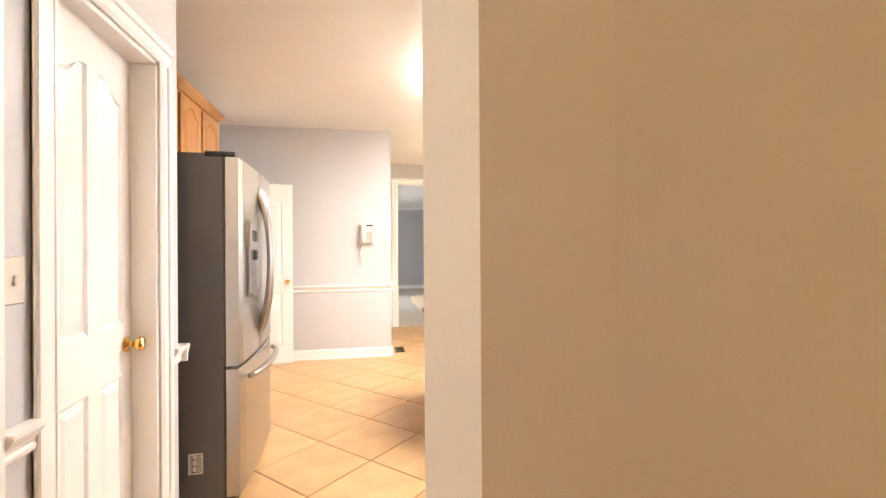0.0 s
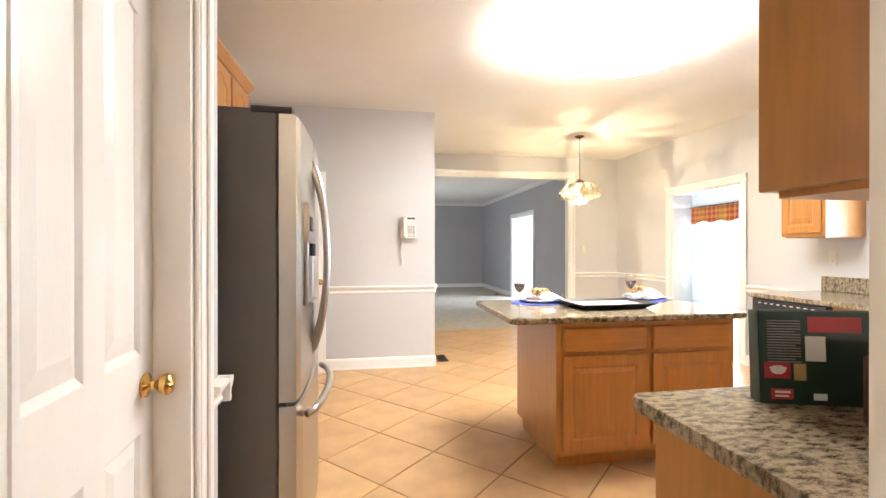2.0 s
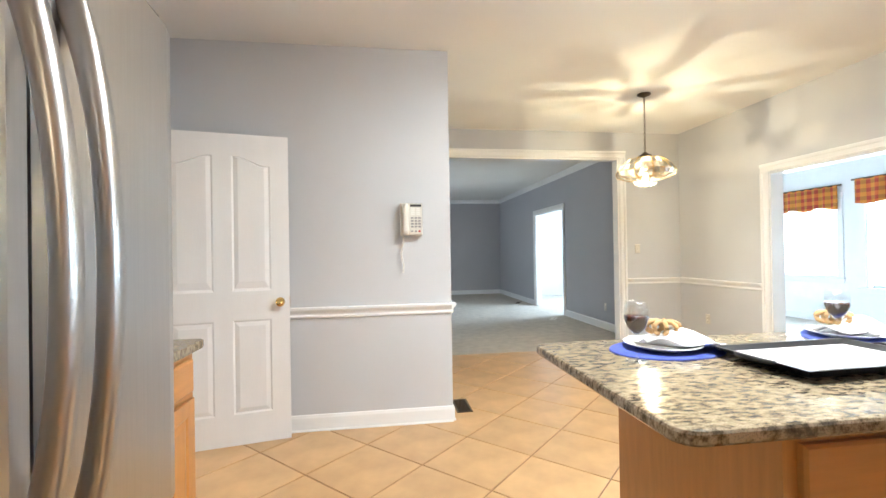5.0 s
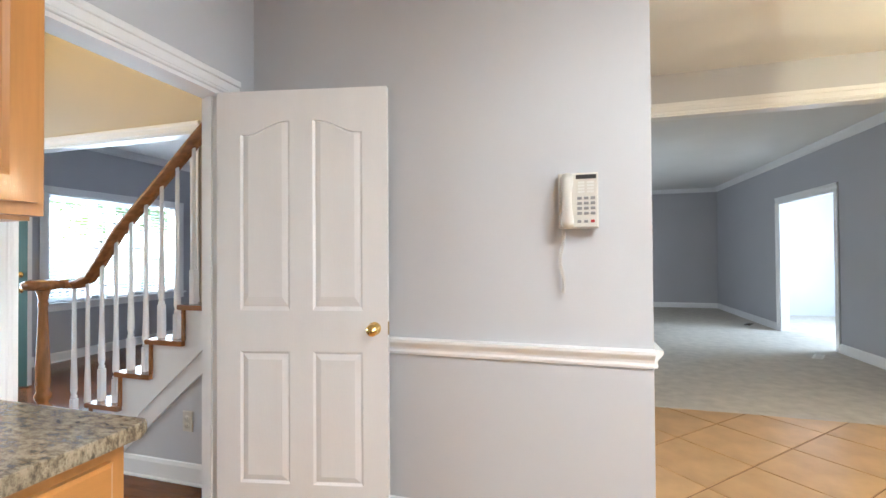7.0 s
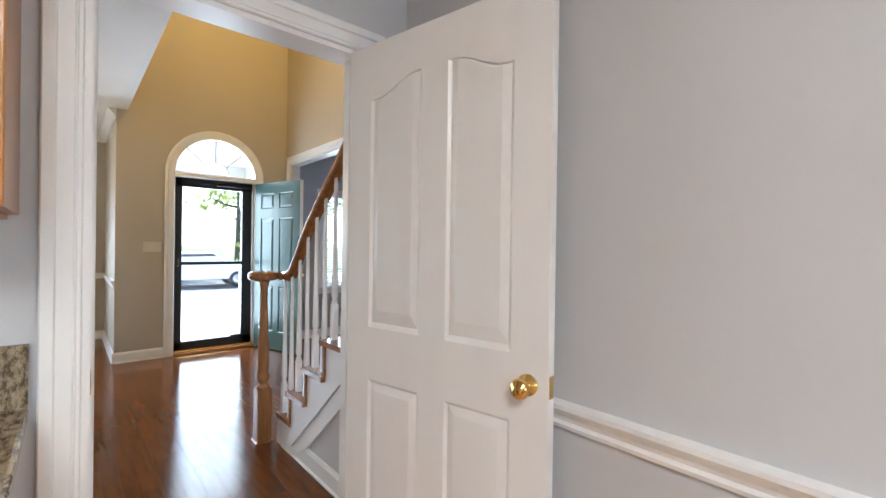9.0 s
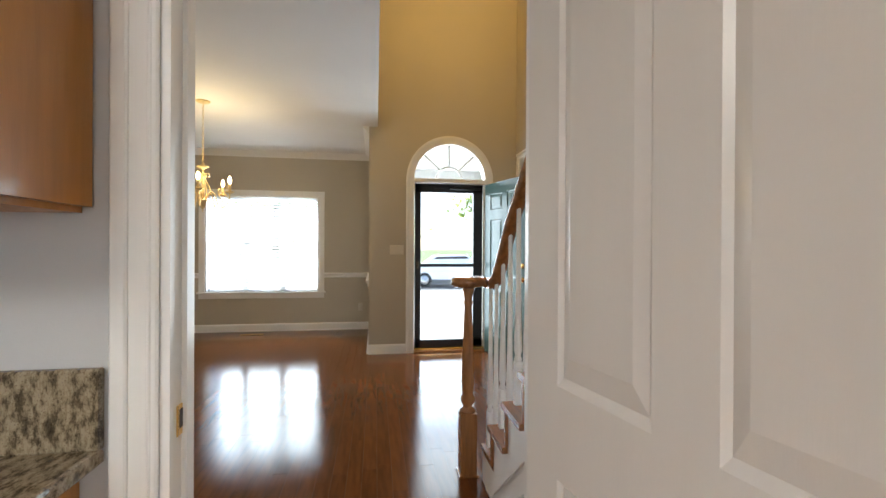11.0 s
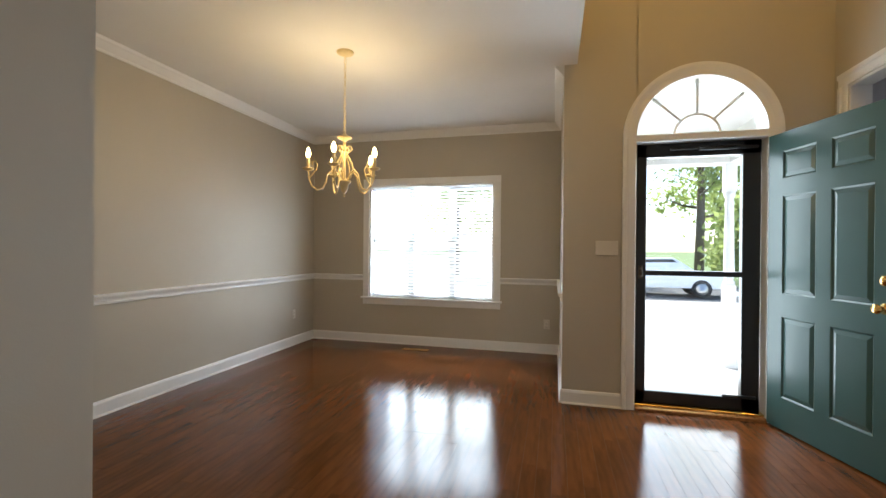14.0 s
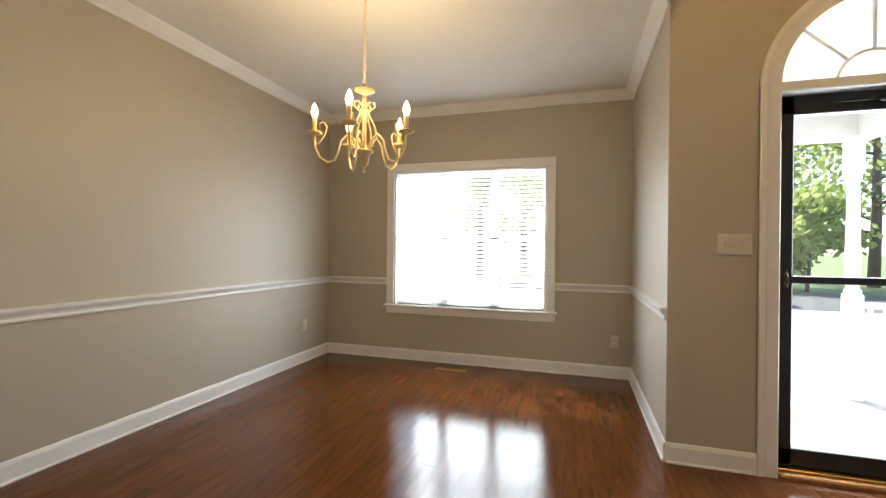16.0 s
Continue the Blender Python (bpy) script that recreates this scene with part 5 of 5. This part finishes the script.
def place_setting(m, s):
    mat_ = Maker()
    n = 40
    ring = [(0.21 * math.cos(math.tau * i / n), 0.15 * math.sin(math.tau * i / n)) for i in range(n)]
    mat_.loft([[(x, y, 0) for x, y in ring], [(x, y, 0.003) for x, y in ring], [(x * 0.98, y * 0.98, 0.005) for x, y in ring]])
    a = tagged(mat_.make("placemat", M_BLUE, None, m), "oval royal blue place mat on the granite island", "place mat", "place mats on the island")
    p = Maker().lathe([(0, 0.0), (0.075, 0.0), (0.08, 0.004), (0.128, 0.018), (0.127, 0.021), (0.08, 0.009), (0, 0.007)], n=36)
    tagged(p.make("dinner_plate", M_CHINA, None, m @ pose(-0.01, 0.01, 0.0055)), "round white dinner plate on a blue mat", "plate", "plates on the island")
    q = Maker()
    rng = random.Random(s)
    N, W = 18, 12
    grid = []
    for i in range(N + 1):
        for j in range(W + 1):
            u, v = i / N, j / W
            x, y = -0.10 + 0.32 * u, -0.085 + 0.17 * v * (1 - 0.25 * u)
            z = 0.028 + 0.016 * math.sin(7 * v + 3 * u + s) + 0.012 * math.sin(11 * u + 4 * v) + 0.03 * math.exp(-((u - 0.45) ** 2 + (v - 0.5) ** 2) * 9)
            if u > 0.75:
                z = max(0.012, z - 0.05 * (u - 0.75) / 0.25)
            grid.append((x, y, z))
    f = [(i * (W + 1) + j, (i + 1) * (W + 1) + j, (i + 1) * (W + 1) + j + 1, i * (W + 1) + j + 1) for i in range(N) for j in range(W)]
    q.add(grid, f, 0, True)
    nk = tagged(q.make("napkin", M_CLOTH, None, m @ pose(0.0, 0.0, 0.0, 0, 0, -20)), "rumpled white cloth napkin on a plate", "napkin", "napkins on the island")
    so = nk.modifiers.new("cloth", "SOLIDIFY")
    so.thickness = 0.002
    r = Maker()
    for k in range(9):
        a_ = math.tau * k / 9
        loop = [(0.03 * math.cos(a_) + 0.028 * math.cos(t) * math.cos(a_), 0.03 * math.sin(a_) + 0.028 * math.cos(t) * math.sin(a_), 0.045 + 0.020 * math.sin(t)) for t in [math.tau * i / 10 for i in range(11)]]
        r.tube(loop, 0.0085, 0, 6)
    tagged(r.make("ribbon_bow", M_PASTRY, None, m @ pose(0.03, 0.05, 0.025)), "looped tan ribbon bow on a napkin", "bow", "bows on the napkins")


place_setting(pose(1.42, 4.0, CT, 0, 0, 8), 1.0)
place_setting(pose(2.23, 4.045, CT, 0, 0, 35), 2.3)


def tray():
    ob = thing("serving_tray", "black rimmed serving tray on the island", "tray", pose(1.77, 3.74, CT, 0, 0, 2))
    g = Maker()

    def rect(w, h, z):
        return [(-w, -h, z), (w, -h, z), (w, h, z), (-w, h, z)]
    g.loft([rect(0.20, 0.11, 0.0), rect(0.255, 0.155, 0.03), rect(0.262, 0.162, 0.034), rect(0.25, 0.15, 0.034), rect(0.225, 0.13, 0.018)])
    g.make("rim", M_DARK, ob)
    Maker().box((-0.224, -0.129, 0.0185), (0.224, 0.129, 0.0205)).make("liner", M_CHINA, ob)
    for s in (-1, 1):
        h = Maker()
        h.tube([(s * 0.255, -0.06, 0.03), (s * 0.285, -0.04, 0.036), (s * 0.285, 0.04, 0.036), (s * 0.255, 0.06, 0.03)], 0.007)
        h.make("handle", M_DARK, ob)


tray()


def cookbook():
    ob = thing("cookbook", "green cookbook standing on the granite counter", "book", pose(1.205, 2.065, CT, -3, 0, -16))
    w, h = 0.275, 0.225
    g = Maker()
    g.box((0, 0, 0), (w, 0.004, h)), g.box((0, 0.036, 0), (w, 0.04, h)), g.box((0, 0.0, 0), (0.004, 0.04, h))
    g.make("cover", M_COVER, ob)
    Maker().box((0.0045, 0.0045, 0.004), (w - 0.004, 0.0355, h - 0.004)).make("pages", M_PAPER, ob)
    t = Maker()
    for i in range(16):
        t.box((0.02, -0.0008, 0.20 - i * 0.0066), (0.095 - 0.012 * (i % 5 == 4), 0, 0.2025 - i * 0.0066))
    t.make("text_lines", M_KEY, ob)
    p = Maker()
    p.box((0.012, -0.001, 0.062), (0.07, 0, 0.10), 0), p.box((0.026, -0.001, 0.012), (0.075, 0, 0.037), 0), p.box((0.112, -0.001, 0.175), (0.23, 0, 0.212), 0)
    p.box((0.105, -0.001, 0.105), (0.15, 0, 0.165), 1), p.box((0.078, -0.001, 0.058), (0.105, 0, 0.098), 2), p.box((0.12, -0.001, 0.012), (0.15, 0, 0.028), 1)
    p.prism([(0.022, 0.088), (0.028, 0.076), (0.036, 0.072), (0.048, 0.072), (0.056, 0.076), (0.062, 0.088), (0.05, 0.093), (0.034, 0.093)], 1, -0.0016, -0.001, 1)
    p.box((0.034, -0.0016, 0.027), (0.068, -0.001, 0.032), 1), p.box((0.034, -0.0016, 0.018), (0.064, -0.001, 0.022), 1)
    tagged(p.make("cover_pictures", [M_RED, M_PAPER, M_PASTRY], ob), "red and white pictures and labels", kind="stuff")
    b = thing("wooden_box", "dark walnut recipe box on the counter", "box", pose(1.30, 1.76, CT, 0, 0, -4))
    bb = Maker().box((0, 0, 0), (0.20, 0.16, 0.15), 0, 0.006)
    bb.make("body", M_WALNUT, b)
    Maker().box((0.01, 0.02, 0.1505), (0.19, 0.14, 0.18), 0, 0.003).make("cards", M_PAPER, b)


cookbook()

# plates, outlets and vents
plate("light_switch", pose(-5.307, 5.384, 1.267, 0, 0, 90), 0.17, 0.115, "cream three gang switch plate on the tan wall", "switch plate", "switch", 3)
plate("outlet", pose(DX + 0.001, 4.90, 0.355, 0, 0, 90), 0.07, 0.115, "cream outlet on the greige wall", "outlet", "outlet")
plate("outlet", pose(-6.50, DIN_S + 0.001, 0.40, 0, 0, 180), 0.07, 0.115, "cream outlet on the greige wall", "outlet", "outlet")
plate("light_switch", pose(3.66, 7.709, 1.25), 0.07, 0.115, "cream switch plate on the nook wall", "switch plate")
plate("outlet", pose(EX - 0.001, 7.25, 0.40, 0, 0, -90), 0.07, 0.115, "cream outlet on the nook wall", "outlet", "outlet")
plate("outlet", pose(EX - 0.001, 4.33, 1.18, 0, 0, -90), 0.07, 0.115, "cream outlet above the granite backsplash", "outlet", "outlet")
plate("outlet", pose(-1.44, SY0 - 0.001, 0.35), 0.07, 0.115, "white outlet on the wall under the stairs", "outlet", "outlet")
plate("light_switch", pose(-2.35, 6.889, 1.22), 0.07, 0.115, "white switch plate beside the stairs", "switch plate")
plate("light_switch", pose(HX + 0.001, 1.655, 1.22, 0, 0, 90), 0.07, 0.115, "white switch plate between two doors", "switch plate")
plate("outlet", pose(3.859, 8.9, 0.35, 0, 0, -90), 0.07, 0.115, "white outlet on the blue grey wall", "outlet", "outlet")


def vent(m, w, d, mat, label):
    ob = thing("floor_vent", label, "floor vent", m)
    g = Maker()
    g.box((0, 0, 0), (w, 0.015, 0.006), 0, 0.002), g.box((0, d - 0.015, 0), (w, d, 0.006), 0, 0.002), g.box((0, 0.015, 0), (0.015, d - 0.015, 0.006), 0, 0.002), g.box((w - 0.015, 0.015, 0), (w, d - 0.015, 0.006), 0, 0.002)
    g.box((0.015, 0.015, 0.0), (w - 0.015, d - 0.015, 0.001), 1)
    n = int(w / 0.014)
    for i in range(1, n):
        g.box((w * i / n - 0.003, 0.015, 0.001), (w * i / n + 0.003, d - 0.015, 0.005))
    g.make("grille", [mat, M_DARK], ob)


vent(pose(1.11, 5.88, 0.009, 0, 0, 90), 0.29, 0.125, M_BRONZE, "dark bronze floor vent in the tiles")
vent(pose(-6.66, 3.19, 0.009, 0, 0, 90), 0.32, 0.08, M_BRASS, "brass floor vent in the oak floor")
vent(pose(3.45, 9.9, 0.007, 0, 0, 60), 0.3, 0.1, M_PLATE, "cream floor vent in the carpet")
vent(pose(3.6, 12.4, 0.007, 0, 0, 60), 0.3, 0.1, M_BRONZE, "dark floor vent in the carpet")


# valances and sunroom lamp
def valance(m, w, h, label):
    g = Maker()
    n = 60
    rows = []
    for j in range(7):
        rows.append([(0.03 + 0.022 * math.sin(i * 1.1) * (0.5 + j / 8), w * i / n, -h * j / 6 * (1 + 0.06 * math.sin(i * 0.35))) for i in range(n + 1)])
    g.loft(rows, 0, True, caps=False, closed=False)
    ob = tagged(g.make("valance", M_PLAID, None, m), label, "curtain")
    ob.modifiers.new("cloth", "SOLIDIFY").thickness = 0.003
    r = Maker().tube([(0.02, -0.05, 0.0), (0.02, w + 0.05, 0.0)], 0.014)
    tagged(r.make("curtain_rod", M_BRONZE, None, m), "dark curtain rod above a window", "curtain rod")


valance(pose(EX - 0.03, 3.99, 2.36, 0, 0, 180), 1.14, 0.38, "plaid valance over the kitchen window")
valance(pose(7.57, 8.2, 2.25, 0, 0, 180), 2.7, 0.36, "orange plaid valance over a sunroom window")
valance(pose(7.57, 10.05, 2.2, 0, 0, 180), 1.6, 0.36, "orange plaid valance over a sunroom window")
ob = thing("ceiling_lamp", "dark bronze ceiling lamp with a lit amber shade", "ceiling lamp", pose(5.9, 7.3, CK))
Maker().lathe([(0, 0), (0.09, 0), (0.085, -0.03), (0.025, -0.05), (0.02, -0.14), (0.06, -0.17), (0.07, -0.2), (0, -0.2)]).make("stem", M_BRONZE, ob)
Maker().lathe([(0.06, -0.2), (0.10, -0.24), (0.13, -0.30), (0.12, -0.30), (0.09, -0.24), (0.05, -0.205)]).make("shade", M_SHADE, ob)
tagged(Maker().box((EX + 2.2, 10.07, 1.1), (EX + 2.6, 10.099, 1.6), 0, 0.005).make("picture_frame", M_BLACK), "small dark framed picture on the sunroom wall", "picture")


# ---- outside ----
g = Maker().box((-400, -400, -0.5), (400, 400, -0.45))
structure(g.make("ground", M_GRASS), "mown lawn reaching to the trees")
g = Maker().box((-9.0, 4.9, -0.45), (FX - 0.16, 11.5, -0.12))
structure(g.make("porch_floor", M_CONCRETE), "pale concrete porch floor")
g = Maker().box((-17.5, -4, -0.45), (-9.0, 16, -0.44))
structure(g.make("pavement", M_CONCRETE), "pale concrete driveway")
g = Maker().box((-24.0, -60, -0.45), (-17.5, 60, -0.435))
structure(g.make("road", material("asphalt", (0.06, 0.06, 0.062), 0.9, var=0.2, scale=2, bump=0.4)), "grey asphalt street")
g = Maker()
g.box((-7.65, 5.16, 2.62), (FX - 0.16, 7.15, 2.72))
g.box((-7.58, 5.16, 2.28), (-7.34, 7.15, 2.62)), g.box((-7.34, 6.95, 2.28), (FX - 0.16, 7.1, 2.62))
structure(g.make("porch_roof", M_WHITEOUT), "white painted porch ceiling and beam")


def porch_post(m):
    ob = thing("porch_post", "white turned porch post with a square base", "post", m, "porch posts")
    g = Maker()
    g.box((-0.06, -0.06, -0.12), (0.06, 0.06, 0.85), 0, 0.006), g.box((-0.06, -0.06, 1.95), (0.06, 0.06, 2.28), 0, 0.006)
    g.lathe([(0.06, 0.85), (0.065, 0.88), (0.045, 0.91), (0.058, 0.97), (0.055, 1.2), (0.045, 1.75), (0.05, 1.82), (0.04, 1.86), (0.06, 1.90), (0.06, 1.95)], n=18)
    g.make("shaft", M_WHITEOUT, ob)
    return ob


pp = porch_post(pose(-7.45, 6.98, 0))
copy_thing(pp, pose(-7.45, 9.7, 0))
ob = thing("porch_railing", "white porch railing with square balusters", "railing", pose(-7.45, 7.04, 0))
g = Maker()
g.box((-0.03, 0, 0.72), (0.03, 2.6, 0.77), 0, 0.008), g.box((-0.025, 0, 0.0), (0.025, 2.6, 0.04), 0, 0.006)
g.make("rail", M_WHITEOUT, ob)
for i in range(22):
    Maker().box((-0.014, 0.06 + i * 0.115, 0.04), (0.014, 0.088 + i * 0.115, 0.72)).make("baluster", M_WHITEOUT, ob)
Maker().box((-0.03, 2.55, -0.12), (0.03, 2.62, 0.78)).make("foot", M_WHITEOUT, ob)
Maker().box((-0.02, 0.0, -0.12), (0.02, 0.05, 0.0)).make("foot", M_WHITEOUT, ob)


def car(m):
    ob = thing("car", "white car parked along the street", "car", m)
    g = Maker()
    prof = [(-2.2, 0.35), (-2.25, 0.7), (-2.1, 0.92), (-1.5, 0.98), (-0.95, 1.40), (0.5, 1.43), (1.15, 0.98), (2.0, 0.85), (2.2, 0.65), (2.2, 0.35)]
    rings = []
    for y, s, k in ((-0.85, 0.97, 0.88), (-0.80, 1.0, 0.98), (0.80, 1.0, 0.98), (0.85, 0.97, 0.88)):
        rings.append([(x * s, y if z < 1 else y * 0.82, 0.25 + (z - 0.25) * (k if z > 0.95 else 1)) for x, z in prof])
    g.loft(rings)
    g.make("body", M_CARPAINT, ob)
    for s in (-1, 1):
        Maker().prism([(-1.3, 1.0), (-0.85, 1.33), (0.45, 1.36), (0.95, 1.0)], 1, s * 0.66, s * 0.71).make("window", M_DARK, ob)
    for x in (-1.4, 1.35):
        for s in (-1, 1):
            wh = Maker().lathe([(0, -0.1), (0.28, -0.1), (0.33, -0.06), (0.33, 0.06), (0.28, 0.1), (0, 0.1)], (x, s * 0.78, 0.33), 0, 24, "y")
            t = wh.make("wheel", M_TYRE, ob)
            Maker().lathe([(0, s * 0.1), (0.2, s * 0.1), (0.17, s * 0.115), (0, s * 0.12)], (x, s * 0.78, 0.33), 0, 16, "y").make("rim", M_STEEL, t)


car(pose(-19.5, 8.7, -0.435, 0, 0, 86))


def tree(x, y, h, spread, seed, label, low=0.25):
    rng = random.Random(seed)
    ob = thing("tree", label, "tree", pose(x, y, -0.45), "trees along the street")
    g = Maker()
    top = []
    g.tube([(0, 0, 0), (0.08, 0.05, h * 0.3), (-0.05, 0.1, h * 0.6), (0.05, 0, h * 0.95)], [h * 0.022, h * 0.018, h * 0.012, h * 0.003], 0, 10)
    for i in range(14):
        z = h * (low + (0.93 - low) * i / 13)
        a, r = rng.uniform(0, math.tau), spread * (1.1 - 0.75 * (i / 13)) * rng.uniform(0.6, 1)
        e = (r * math.cos(a), r * math.sin(a), z + r * 0.35)
        g.tube([(0, 0, z), (e[0] * 0.5, e[1] * 0.5, z + r * 0.12), e], [h * 0.008, h * 0.005, h * 0.002], 0, 6)
        top.append((e, r))
    g.make("trunk", M_BARK, ob)
    lf = Maker()
    for e, r in top:
        for _ in range(190):
            p = Vector(e) * rng.uniform(0.55, 1.05)
            p.z = e[2] + rng.gauss(0, spread * 0.16)
            p += Vector((rng.gauss(0, spread * 0.2), rng.gauss(0, spread * 0.2), 0))
            u = Vector((rng.uniform(-1, 1), rng.uniform(-1, 1), rng.uniform(-1, 1))).normalized() * rng.uniform(0.12, 0.26)
            v = u.orthogonal().normalized() * u.length * 0.5
            lf.add([p - u, p + v, p + u, p - v], [(0, 1, 2, 3)])
    tagged(lf.make("leaves", M_LEAF, ob), kind="stuff")


for i, (x, y, h, s) in enumerate([(-31, 13.5, 13, 3.6), (-26, 4.5, 9, 3.0), (-34, 6.5, 14, 4), (-29, 18.5, 12, 3.6), (-28, -1, 11, 3.2), (-33, 1, 13, 4), (-27, 24, 11, 3.5), (-24.8, 14.0, 4.0, 2.0), (-38, 17, 15, 4.4)]):
    tree(x, y, h, s, i + 3, "broad leafy green tree beyond the street", 0.12 if h < 5 else 0.22)


# ---- floor pieces, last ----
def clip_poly(poly, x0, y0, x1, y1):
    for k, v, s in ((0, x0, 1), (0, x1, -1), (1, y0, 1), (1, y1, -1)):
        out = []
        for i, p in enumerate(poly):
            q = poly[(i + 1) % len(poly)]
            dp, dq = (p[k] - v) * s, (q[k] - v) * s
            if dp >= 0:
                out.append(p)
            if (dp >= 0) != (dq >= 0):
                t = dp / (dp - dq)
                out.append((p[0] + (q[0] - p[0]) * t, p[1] + (q[1] - p[1]) * t))
        poly = out
        if len(poly) < 3:
            return []
    return poly


def piece(name, poly, z0, z1, ease, mat, parent):
    """A flat floor piece; its mesh is centred on itself and turned with it."""
    cx, cy = sum(p[0] for p in poly) / len(poly), sum(p[1] for p in poly) / len(poly)
    g = Maker()

    def ring(d, z):
        out = []
        for p in poly:
            v = Vector((p[0] - cx, p[1] - cy))
            v -= v.normalized() * min(d, v.length * 0.3)
            out.append((v.x, v.y, z))
        return out
    g.loft([ring(0, z0), ring(0, z1 - ease), ring(ease * 1.5, z1)])
    return g.make(name, mat, parent, pose(cx, cy, 0))


tile_bed = Maker()
tile_bed.box((-1.06, -1.6, -0.06), (4.27, 7.72, 0.004))
tiled = structure(tile_bed.make("floor_kitchen", M_GROUT), "tan ceramic tiles laid diagonally with dark grout")
S = 0.467 / math.sqrt(2)
GAP = 0.006
rng = random.Random(4)
for i in range(-30, 45):
    for j in range(-30, 45):
        cx, cy = 0.645 + (i - j) * S, 3.80 + S + (i + j) * S
        d = S - GAP
        poly = clip_poly([(cx, cy - d), (cx + d, cy), (cx, cy + d), (cx - d, cy)], -1.0, -1.6, 4.26, 7.712)
        if poly and (cx > -0.4 or cy > 2.2):
            piece("tile", poly, 0.0, 0.009 + rng.uniform(-0.0004, 0.0004), 0.0015, M_TILE, tiled)

board_bed = Maker().box((-7.1, 1.6, -0.06), (-1.06, 5.08, 0.006)).box((FX - 0.1, 5.08, -0.06), (-1.06, 11.0, 0.006))
boards = structure(board_bed.make("floor_foyer", M_SUB), "glossy red oak strip floor laid towards the front door")
BW = 0.083
rest = Maker()
rng = random.Random(9)
near = []
for k in range(-150, 150):
    v = k * BW
    u = -8 + rng.uniform(0, 1.2)
    while u < -1:
        L = rng.uniform(0.6, 1.5)
        quad = [(u + 0.0008, v + 0.0008), (u + L - 0.0008, v + 0.0008), (u + L - 0.0008, v + BW - 0.0008), (u + 0.0008, v + BW - 0.0008)]
        u += L
        for box in ((DX, DIN_S, -1.06, DIN_N), (FX - 0.02, DIN_N, -1.06, 6.89), (FX, 6.89, -2.42, 11.0)):
            p = clip_poly(quad, *box)
            if not p:
                continue
            cx, cy = sum(q[0] for q in p) / len(p), sum(q[1] for q in p) / len(p)
            near.append((abs(cx + 3.6) + abs(cy - 4.4), p))
near.sort(key=lambda q: q[0])
for i, (_, p) in enumerate(near):
    z = 0.008 + rng.uniform(-0.0001, 0.0001)
    if i < 420:
        cx, cy = sum(q[0] for q in p) / len(p), sum(q[1] for q in p) / len(p)
        g = Maker()
        turn = [(q[0] - cx, q[1] - cy) for q in p]
        g.prism(turn, 2, 0.0, z)
        g.make("plank", M_PLANK, boards, pose(cx, cy, 0))
    else:
        rest.prism(p, 2, 0.0, z)
tagged(rest.make("planks", M_PLANK, boards), kind="stuff")
